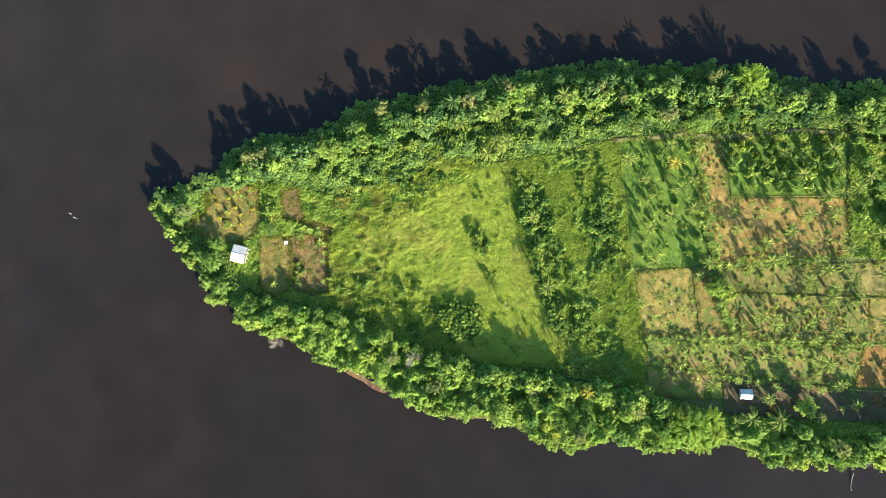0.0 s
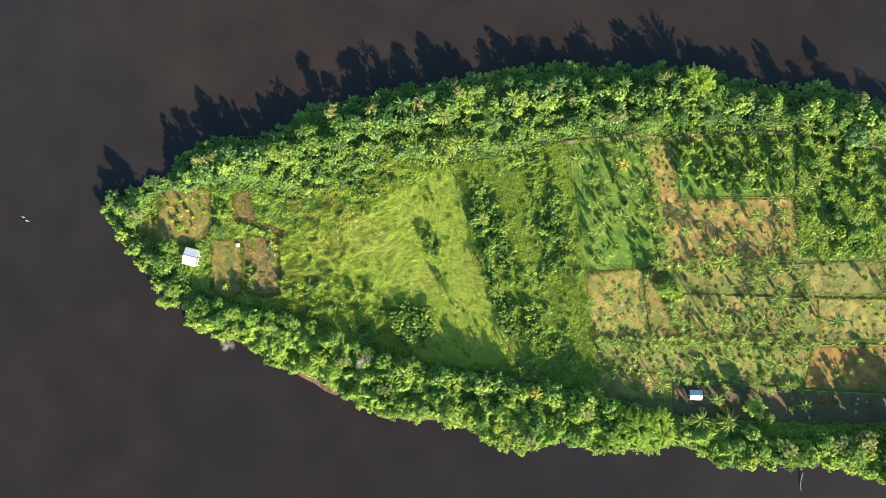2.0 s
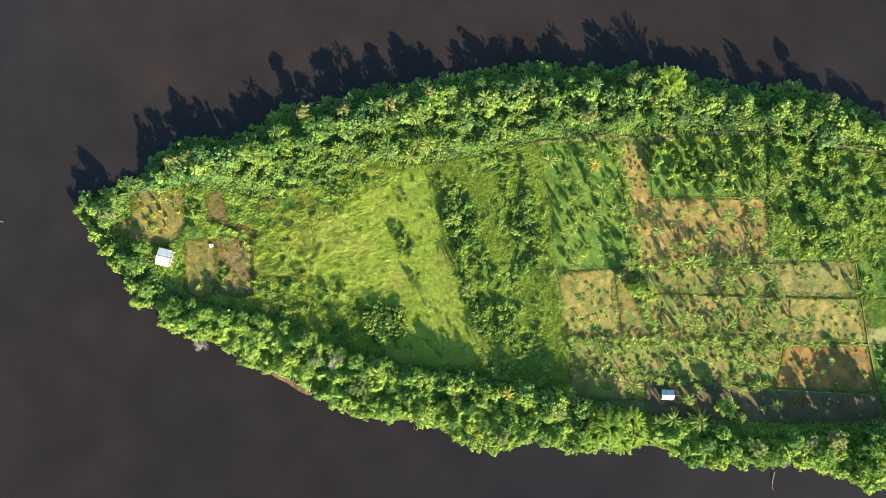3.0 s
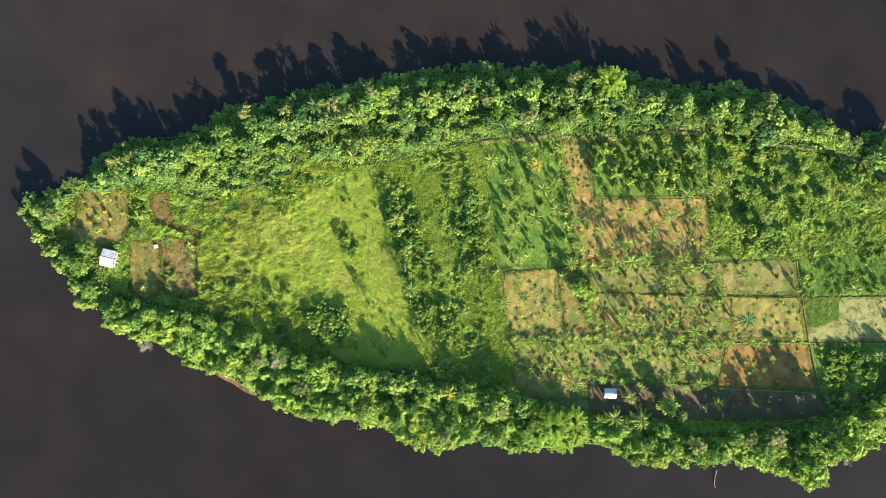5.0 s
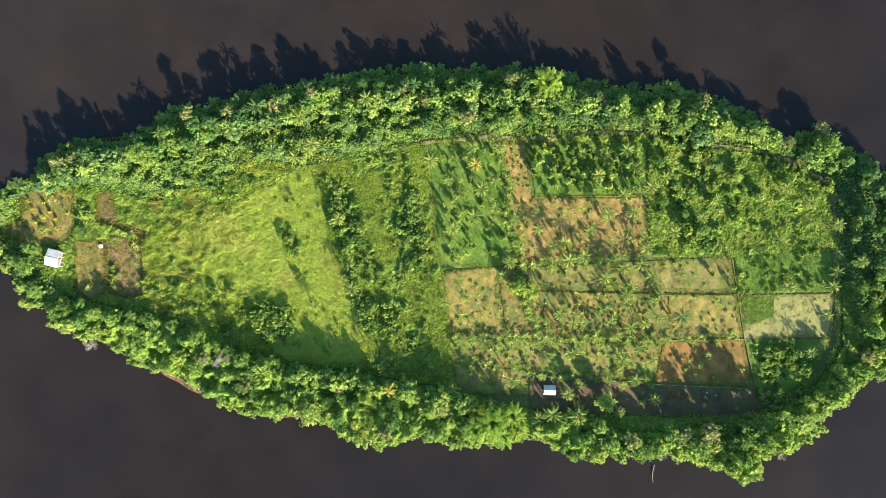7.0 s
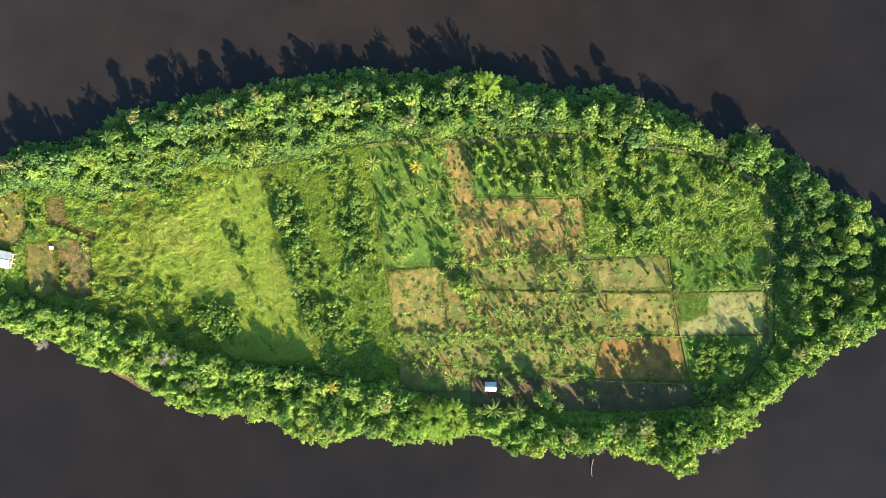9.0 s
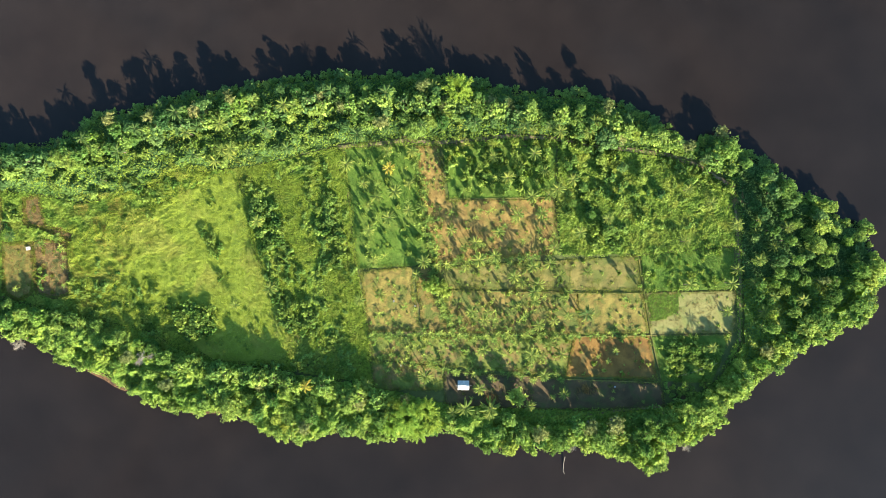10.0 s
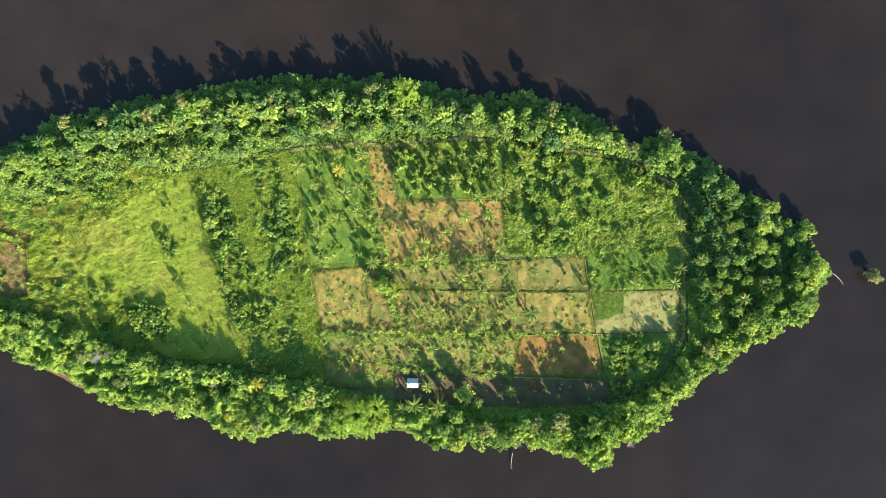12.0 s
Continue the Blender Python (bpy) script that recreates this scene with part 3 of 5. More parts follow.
def bush(seed, radius, high, mat, label, leaf=0.6, n=13, per=18, name="bush"):
    t = thing(name, label, "bush", "bushes")
    r = np.random.default_rng(seed)
    runs = []
    for k in range(5):
        a = 2 * math.pi * (k + r.random()) / 5
        runs.append(([(0, 0, -0.1), (radius * 0.3 * math.cos(a), radius * 0.3 * math.sin(a), high * 0.45), (radius * 0.6 * math.cos(a), radius * 0.6 * math.sin(a), high * 0.75)],
                     [0.06, 0.04, 0.015]))
    part("stem", tubes("stem", runs, bark, 4), None, t)
    part("foliage", crown_mesh("foliage", seed, radius, high * 0.15, high, n * 2, per // 2, leaf, mat, 0.8, lobes=4, heart=3), None, t)
    return t


def frond_mesh(name, seed, length, mat, arch):
    """A feather leaf along +x, rising and then drooping, with many narrow leaflets."""
    r = np.random.default_rng(seed)
    steps = 19
    t = np.linspace(0, 1, steps)
    px, pz = length * (t - 0.16 * t ** 3 * arch), length * (0.38 * t - 0.62 * arch * t * t)
    c, d, n, L = [], [], [], []
    for i in range(2, steps):
        slope = np.array([px[i] - px[i - 1], 0, pz[i] - pz[i - 1]])
        slope /= np.linalg.norm(slope)
        for side in (-1, 1):
            size = length * 0.15 * (0.35 + 0.85 * math.sin(math.pi * min(1, t[i] * 0.85 + 0.1))) * (0.75 + 0.5 * r.random())
            w = slope * (1.15 + 0.3 * r.random()) + np.array([0, side * 0.85, -0.3 - 0.35 * r.random()])
            w /= np.linalg.norm(w)
            c.append(np.array([px[i], 0, pz[i]]) + w * size / 2)
            d.append(w), n.append((0, side * 0.35, 1.0)), L.append(size)
    k = len(c)
    c, d, n, L = np.array(c), np.array(d), np.array(n, float), np.array(L)
    # the midrib: four long leaves end to end
    for i in (1, 5, 9, 13):
        c = np.vstack([c, [px[i + 2], 0, pz[i + 2] + 0.02]])
        d = np.vstack([d, [px[i + 4] - px[i], 0, pz[i + 4] - pz[i]]])
        n, L = np.vstack([n, [0, 0, 1]]), np.append(L, length * 0.3)
    width = np.where(np.arange(len(L)) < k, L * 0.33, 0.1)
    return diamonds(name, c, d, n, L, width, mat, 0.03)


FRONDS = {m.name: [frond_mesh("frond", s, 3.6 + 0.35 * s, m, 0.75 + 0.25 * s) for s in range(3)] for m in (leaf_palm, leaf_palm_gold, leaf_palm_dark)}


def palm(seed, tall, fronds, mat, label, name="palm_tree"):
    t = thing(name, label, "palm tree", "palms")
    r = np.random.default_rng(seed)
    lean = r.normal(size=2) * 0.35
    part("trunk", tubes("trunk", [([(lean[0] * q * q - lean[0], lean[1] * q * q - lean[1], tall * q - 0.1 * (q == 0)) for q in (0, 0.25, 0.5, 0.75, 1)], [0.26, 0.2, 0.17, 0.15, 0.2])], palm_bark, 6), None, t)
    for k in range(fronds):
        ob = part("frond", FRONDS[mat.name][k % 3], None, t)
        up = -8 - 26 * r.random() if k % 3 else -34 - 20 * r.random()
        ob.matrix_basis = pose(0, 0, tall - 0.05, 0, 0, 360 * (k * 0.382 + 0.04 * r.random())) @ pose(0, 0, 0, 0, up + 20, 0)
    return t


def banana(seed, tall, leaves, label):
    t = thing("banana_plant", label, "banana plant", "banana plants")
    r = np.random.default_rng(seed)
    part("stem", tubes("stem", [([(0, 0, -0.1), (0.03, 0, tall * 0.5), (0, 0.03, tall)], [0.16, 0.13, 0.08])], leaf_banana, 6), None, t)
    c, d, n, L = [], [], [], []
    for k in range(leaves):
        a, s = 2 * math.pi * (k * 0.382 + 0.05 * r.random()), 0.85 + 0.3 * r.random()
        w = np.array([math.cos(a), math.sin(a), 0.0])
        for base, rise, size in ((0.55, 0.3, 1.1), (1.4, 0.05, 1.0), (2.05, -0.5, 0.6)):
            c.append(w * base * s * 0.8 + np.array([0, 0, tall + 0.35 * (base - 0.4) - 0.22 * base * base]))
            d.append(w + np.array([0, 0, rise])), n.append((0, 0, 1.0)), L.append(size * s)
    part("leaf_crown", diamonds("leaf_crown", np.array(c), np.array(d), np.array(n), np.array(L), np.array(L) * 0.5, leaf_banana, 0.05), None, t)
    return t


def scatter(name, xy, lift, leaf, mat, label, category, up=0.7, lay=(0, 0, 0), slim=0.5, seed=0, relief=None):
    """Small leaves at many places, one object."""
    r = np.random.default_rng(seed)
    k = len(xy)
    c = np.column_stack([xy, lift])
    d = r.normal(size=(k, 3)) + np.array(lay)
    n = r.normal(size=(k, 3)) * (0.38 if relief is None else 0.26) + np.array([0, 0, up])
    if relief is not None:
        x, y = np.asarray(xy)[:, 0], np.asarray(xy)[:, 1]
        n[:, 0] -= up * np.clip((relief(x + 0.3, y) - relief(x - 0.3, y)) / 0.6, -1.3, 1.3)
        n[:, 1] -= up * np.clip((relief(x, y + 0.3) - relief(x, y - 0.3)) / 0.6, -1.3, 1.3)
    L = leaf * (0.6 + 0.8 * r.random(k))
    return tagged(new(name, diamonds(name, c, d, n, L, L * slim, mat)), label, category, kind="stuff")


def sample(count, x0, x1, y0, y1, seed):
    r = np.random.default_rng(seed)
    return np.column_stack([x0 + (x1 - x0) * r.random(count), y0 + (y1 - y0) * r.random(count)])


def spread(points, gap, taken):
    """Keeps points that lie gap metres from those kept; taken: (x, y) kept so far."""
    kept, cells = [], {}
    for p in taken:
        cells.setdefault((int(p[0] // gap), int(p[1] // gap)), []).append(p)
    for p in points:
        i, j = int(p[0] // gap), int(p[1] // gap)
        if all((p[0] - q[0]) ** 2 + (p[1] - q[1]) ** 2 > gap * gap for a in (-1, 0, 1) for b in (-1, 0, 1) for q in cells.get((i + a, j + b), ())):
            kept.append(p)
            cells.setdefault((i, j), []).append(p)
    return kept


class Stand:
    """Models of one kind, of which copies are put about, and a last lot that is joined into one mesh."""

    def __init__(self, models):
        self.models, self.used, self.rest = models, set(), []

    def put(self, k, x, y, size=1.0, z=None, turn=0.0, tall=1.0, joined=False):
        m = pose(x, y, float(land(x, y)) - 0.05 if z is None else z, 0, 0, turn) @ Matrix.Diagonal((size, size, size * tall, 1))
        k %= len(self.models)
        if joined:
            self.rest.append((k, m))
        elif k not in self.used:
            self.used.add(k)
            self.models[k].matrix_basis = m
        else:
            copy_thing(self.models[k], Matrix()).matrix_basis = m

    def join(self, name, label, category):
        """All that was put as joined, in one object."""
        for k in range(len(self.models)):
            if k not in self.used:
                first = next(i for i, (kind, m) in enumerate(self.rest) if kind == k)
                self.models[k].matrix_basis = self.rest.pop(first)[1]
        verts, corners, starts, totals, slots, mats = [], [], [], [], [], []
        count = loops = 0
        for k, m in self.rest:
            for ob in self.models[k].children:
                me = ob.data
                co = np.empty(len(me.vertices) * 3, np.float32)
                me.vertices.foreach_get("co", co)
                mm = np.array(m @ ob.matrix_basis)
                idx, start, total = np.empty(len(me.loops), np.int32), np.empty(len(me.polygons), np.int32), np.empty(len(me.polygons), np.int32)
                me.loops.foreach_get("vertex_index", idx)
                me.polygons.foreach_get("loop_start", start)
                me.polygons.foreach_get("loop_total", total)
                if me.materials[0] not in mats:
                    mats.append(me.materials[0])
                verts.append(co.reshape(-1, 3) @ mm[:3, :3].T + mm[:3, 3])
                corners.append(idx + count), starts.append(start + loops), totals.append(total)
                slots.append(np.full(len(start), mats.index(me.materials[0]), np.int32))
                count, loops = count + len(me.vertices), loops + len(me.loops)
        me = bpy.data.meshes.new(name)
        me.vertices.add(count), me.loops.add(loops), me.polygons.add(sum(len(s) for s in starts))
        me.vertices.foreach_set("co", np.concatenate(verts).astype(np.float32).ravel())
        me.loops.foreach_set("vertex_index", np.concatenate(corners).astype(np.int32))
        me.polygons.foreach_set("loop_start", np.concatenate(starts).astype(np.int32))
        for m in mats:
            me.materials.append(m)
        me.polygons.foreach_set("material_index", np.concatenate(slots))
        me.update(calc_edges=True)
        return tagged(new(name, me), label, category, kind="stuff")


# ---- the tree belt ----
broadleaf = Stand([
    tree(1, 3.6, 3.0, 9.5, 76, 10, 0.83, leaf_mid, "mid-green broadleaf tree in the shore belt"),
    tree(2, 4.0, 3.5, 10.5, 84, 10, 0.83, leaf_dark, "dark green broadleaf tree with a dense crown", lobes=7),
    tree(3, 3.2, 2.5, 9.0, 66, 12, 0.83, leaf_mid, "slender mid-green tree in the shore belt", lobes=5),
    tree(4, 4.4, 3.5, 9.8, 90, 10, 0.77, leaf_olive, "olive-green broadleaf tree with a wide crown", lobes=8),
    tree(5, 3.7, 2.8, 10.8, 60, 13, 0.94, leaf_dark, "dark green tree with loose leaf clumps", lobes=4),
    tree(6, 3.5, 2.5, 8.6, 96, 10, 0.62, leaf_mid, "fine-leaved mid-green tree in the belt", lobes=7),
    tree(7, 3.0, 2.2, 8.8, 56, 12, 0.97, leaf_bright, "yellow-green large-leaved tree in the belt", lobes=5),
    tree(8, 3.8, 2.0, 8.8, 96, 10, 0.62, leaf_light, "light green feathery tree above the water", lobes=7),
    tree(9, 3.3, 4.0, 10.2, 62, 10, 0.72, leaf_khaki, "pale khaki-leaved tree in the shore belt", lobes=5),
])
fringe = Stand([
    tree(11, 3.6, 1.0, 9.0, 38, 9, 1.05, leaf_mid, "low mid-green tree leaning over the water"),
    tree(12, 3.9, 1.0, 9.5, 38, 9, 1.05, leaf_dark, "low dark green tree leaning over the water"),
    tree(13, 3.8, 1.0, 9.0, 38, 9, 1.05, leaf_olive, "low olive-green tree leaning over the water"),
    tree(14, 3.8, 1.0, 9.0, 38, 9, 1.05, leaf_light, "low light green tree leaning over the water"),
])
PICK = [0, 1, 6, 4, 5, 0, 3, 1, 8, 2, 5, 3, 0, 6, 4, 8, 7, 3, 2]
# paler kinds for the sun-facing belts: sunlight put into the leaf colour
SUNLIT_PICK = [3, 7, 6, 7, 5, 7, 3, 2, 7, 6, 0, 7, 8]

edge_ring = CANOPY
edge_points = []
carry = 0.0
for a, b in zip(edge_ring, np.roll(edge_ring, -1, 0)):
    way = b - a
    size = np.linalg.norm(way)
    inward = np.array([way[1], -way[0]]) / size
    while carry < size:
        edge_points.append(a + way / size * carry + inward * ((1.6 if a[1] > 30 else 2.5) + 1.3 * rng.normal()))
        carry += 3.2 + 1.4 * rng.random()
    carry -= size
HOUSE_TREES = [(-115, 5.6, 8.0), (-43.7, -46.7, 6.0), (-24, -48, 4.0), (-88, -41, 3.0), (-114, 4.6, 6.5), (-113, -13.5, 5.5), (-118, -20, 3.5), (100, -80, 7.5), (109, -76, 5.0), (92, -84, 5.0), (104.5, -86, 5.0), (94, -76.5, 4.5), (112, -83, 4.5), (139.4, -77.2, 5.5), (127.4, -77, 5.0), (121.1, -79, 4.0), (128.6, 74, 6.8), (137, -86, 5.5), (254.5, 41.5, 6.5), (53.3, -63, 3.6), (80.7, -70.5, 3.4)]
free = lambda p: all(math.hypot(p[0] - x, p[1] - y) > d for x, y, d in HOUSE_TREES) and near_line(PATH_NORTH, p[0], p[1]) > (4.2 if p[0] < 170 else 3.4) and near_line(PATH_EAST, p[0], p[1]) > 5.0 and near_line(TRACK, p[0], p[1]) > 2.2 and math.hypot(p[0] - 261, p[1] - 21.5) > 8.0
edge_points = [p for p in edge_points if depth_in(CANOPY, p)[0] > (-0.6 if p[1] > 30 else 0.6) and free(p)]
SAND = [(-49, -60), (4, -79), (-83, -41.5), (-8, -77)]
tree_spots = []
r_trees = np.random.default_rng(21)
for i, p in enumerate(edge_points):
    if any(math.hypot(p[0] - s[0], p[1] - s[1]) < (8 if k == 0 else 4) for k, s in enumerate(SAND)):
        continue
    tree_spots.append(p)
    # south and east shores get paler leaf colours to stand for direct sun
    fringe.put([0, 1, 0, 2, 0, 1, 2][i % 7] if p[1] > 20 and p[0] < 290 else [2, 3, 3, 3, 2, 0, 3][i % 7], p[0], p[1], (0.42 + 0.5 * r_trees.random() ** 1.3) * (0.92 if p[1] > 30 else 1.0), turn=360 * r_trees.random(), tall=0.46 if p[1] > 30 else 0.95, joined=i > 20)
SPECIAL = [(-43.7, -46.7), (102, -78), (128.6, 74), (-39, 68), (252.5, 46), (-114, 4.6), (-113, -13.8), (-117, -20)]
spots = sample(9000, -150, 335, -110, 87, 22)
inside, clear = depth_in(CANOPY, spots), depth_in(INNER, spots)
spots, inside = spots[(inside > 4.0) & (clear < -1.0)], inside[(inside > 4.0) & (clear < -1.0)]
depth_of = {tuple(p): d for p, d in zip(spots, inside)}
keep = spread([tuple(p) for p in spots if free(p)], 5.5, [tuple(p) for p in tree_spots[::2]] + SPECIAL)
for i, p in enumerate(keep):
    x, y = p
    deep = depth_of[p]
    north_west = x < 66 and y > 20
    tall = 1.0
    size = (0.8 + 0.5 * r_trees.random() ** 1.4) * (0.85 + 0.45 * r_trees.random() if y > 45 else 1.0)
    if north_west and deep > 16:
        size *= 0.55 if deep > 22 else 0.7
    if x < -95:
        size *= 0.9
    # a few crowns stand over their lower neighbours
    over = r_trees.random()
    if y > 30:
        tall = 1.08 + 0.25 * r_trees.random() if over < 0.42 else 0.6 + 0.25 * r_trees.random()
    else:
        tall = 1.2 + 0.3 * r_trees.random() if over < 0.34 else 0.72 + 0.22 * r_trees.random()
    if over < 0.4:
        size *= 0.92
    if -55 < x < -15 and y < -18:
        size *= 0.8
    kind = PICK[(i * 5 + int(x)) % len(PICK)]
    # sun-facing trees: their lit look comes partly from paler leaves
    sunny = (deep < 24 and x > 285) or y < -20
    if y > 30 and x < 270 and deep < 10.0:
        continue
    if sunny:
        kind = SUNLIT_PICK[(i * 5 + int(x)) % len(SUNLIT_PICK)] if x < 290 else [7, 3, 7, 6, 3, 8][i % 6]
    if x > 262 and deep > 14:
        size *= 0.68 + 0.2 * r_trees.random()
        tall = 1.75 if over < 0.42 else 1.15
        # darker leaf kinds stand in for shade inside the eastern belt
        if not sunny:
            kind = [1, 4, 2, 1, 5][i % 5]
    if 112 < x < 228 and y < -78 and deep > 8:
        size *= 1.18
    if 124 < x < 143 and y < -73:
        size *= 0.62
    if y > 30:
        tall = min(tall, 1.3 / size)
    elif 140 < x < 232 and y < -84:
        tall *= 1.2
    broadleaf.put(kind, x, y, size, turn=360 * r_trees.random(), tall=tall, joined=False) if not (north_west and deep > 20) else fringe.put(i, x, y, size, turn=360 * r_trees.random(), tall=0.72, joined=True)
for i, (x, y) in enumerate(((180, 37), (187, 26), (196, 39), (206, 35), (215, 29), (203, 21), (190, 13), (198, 5), (224, 22), (182, 19))):
    broadleaf.put([0, 5, 3, 1, 7][i % 5], x, y, 0.5 + 0.22 * r_trees.random(), turn=360 * r_trees.random())
# tall trees whose shade falls across the plots by the shed
for x, y, tall in ((87.5, -73.2, 1.3), (97, -82, 1.4), (90.5, -77.5, 1.35)):
    broadleaf.put([3, 7, 0][int(x) % 3], x, y, 0.85, turn=x * 17.0, tall=tall)
# low trees that shade the yard, and shrubs round the large shore tree
for x, y in ((-98, -22), (-92, -25), (-86, -26), (-79, -26.5), (-73, -27), (-67, -27.5), (-60.5, -29)):
    broadleaf.put([3, 0, 7][int(-x) % 3], x, y, 0.72 + 0.1 * r_trees.random(), turn=x * 17.0, tall=0.95)
for x, y in ((248, 49), (252, 46), (257, 47), (261, 42.5), (245, 45.5), (262, 37.5), (266, 40)):
    fringe.put(int(x) % 3, x, y, 0.42 + 0.15 * r_trees.random(), turn=x * 17.0, tall=0.8, joined=True)
# closed rows at the belt's edges
for line, gap, size, shift in (([(-60, -36.5), (-24, -44.5)], 4.0, 0.72, 1.2), ([(-22, -46), (-6, -53)], 3.8, 0.85, 1.2), ([(-5, -53), (42, -62.5), (84, -72), (98, -75)], 3.3, 1.2, 1.3), ([(112, -84), (140, -88.5), (185, -92), (218, -91), (247, -82), (260, -66)], 4.0, 1.06, 1.4),
                               ([(-112, 33.5), (-85, 43.5), (-58, 48.5), (-20, 59.5), (20, 66), (60, 70.5), (100, 69.5), (136, 66.5), (174, 59.5), (206, 53.5), (235, 43), (250, 35)], 3.3, 1.12, 1.4),
                               ([(268, -62), (283, -54), (297, -45), (312, -38), (319, -28)], 4.6, 0.95, 1.4)):
    for (ax, ay), (bx, by) in zip(line, line[1:]):
        count = int(math.hypot(bx - ax, by - ay) / gap)
        for k in range(count):
            t = (k + 0.5) / count
            p = (ax + (bx - ax) * t + r_trees.normal() * shift, ay + (by - ay) * t + r_trees.normal() * shift)
            if free(p):
                # in southern rows, paler leaf colours carry the sunlight of that side
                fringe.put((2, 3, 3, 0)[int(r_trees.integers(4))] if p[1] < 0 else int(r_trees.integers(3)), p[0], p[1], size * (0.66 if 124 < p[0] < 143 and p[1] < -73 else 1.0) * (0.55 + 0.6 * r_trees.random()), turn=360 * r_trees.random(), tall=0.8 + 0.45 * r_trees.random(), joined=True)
fringe.join("shore_thicket", "dense low green trees along the shore", "trees")

# trees that stand out
bright = tree(31, 3.2, 2.0, 9.0, 56, 20, 0.7, leaf_bright, "bright yellow-green tree at the south shore", group="single trees")
bright.matrix_basis = pose(-43.7, -46.7, 0) @ Matrix.Diagonal((1.25, 1.25, 1.3, 1))
emergent = tree(32, 3.4, 8.2, 10.6, 40, 24, 0.55, leaf_khaki, "tall bare-trunked tree with a flat crown", dome=0.5, group="single trees")
emergents = Stand([emergent])
for x, y, tall in ((253, 49.2, 8.6), (112, 76, 14.5), (198, 63, 14.8), (-36, 65, 14.6), (21, 73, 14.5), (-17, 66, 14.0), (-97.5, 45, 12.4), (-91, 47, 10.5), (152, 66, 11.5), (236, 44, 10.0), (63, 73, 11.0)):
    emergents.put(0, x, y, 0.92 if x < 240 else 1.15, turn=x * 7.0, tall=tall / 11.2)
columns = Stand([tree(48, 2.7, 3.5, 13.5, 84, 10, 0.80, leaf_mid, "tall slender green tree above the belt", dome=1.3, group="single trees", lobes=5),
                 tree(49, 3.1, 4.5, 13.5, 88, 10, 0.77, leaf_dark, "tall dark green tree above the belt", dome=1.2, group="single trees", lobes=6),
                 tree(50, 2.9, 3.0, 13.5, 80, 10, 0.78, leaf_light, "slender light green tree at the shore", dome=1.3, group="single trees", lobes=5)])
for i, (x, y, tall) in enumerate(((-2.3, 68.3, 13.6), (8.3, 70, 13.8), (52.6, 75.2, 13.8), (44.5, 77, 12.5), (138, 70.5, 13.5), (75, 75, 12.0), (97, 74, 12.0), (-69, 50, 11.0), (-107, 39, 9.5), (-133, 24, 10.5), (-60, 55, 9.5),
                                  (-28, 62, 11.5), (31, 73, 12.2), (64, 76, 12.4), (85, 76, 12.3), (118, 73, 13.4), (141, 69, 12.4), (150, 67, 12.0), (163, 65, 11.8), (174, 63, 11.5), (186, 62, 11.0), (208, 57, 11.0),
                                  (221, 51, 10.5), (231, 46, 10.2), (264, 35, 10.5), (274, 28, 12.8), (286, 17, 11.5), (297, 9, 10.5))):
    columns.put(i % 2, x, y, 0.9 + 0.25 * r_trees.random(), turn=x * 11.0, tall=tall / 16.4)
for x, y, tall in ((73.2, 77.6, 11.0), (113, 77.6, 11.0), (58.6, 66, 12.5), (48.2, 63.5, 11.5)):
    columns.put(2, x, y, 0.85, turn=x * 11.0, tall=tall / 16.4)
for seed, x, y, size, label in ((33, -115, 5.6, 1.0, "round bright green tree beside the white house"), (34, -113, -13.5, 1.1, "round green tree at the shore by the house"),
                                (35, -118, -20, 0.85, "small round green tree at the shore"), (36, 254.5, 41.5, 1.6, "large round-crowned tree at the north shore"), (37, 152.2, -72.4, 1.25, "light green round tree on the plot"), (38, 113, -18.4, 1.15, "bright yellow-green tree among the plots"), (39, 118.4, -19.6, 1.1, "bright yellow-green tree among the plots")):
    t = tree(seed, 4.0, 1.6, 7.0, 84, 19, 0.56, leaf_light if seed < 38 else leaf_bright, label, group="single trees")
    t.matrix_basis = pose(x, y, -0.2) @ Matrix.Diagonal((size, size, size, 1))


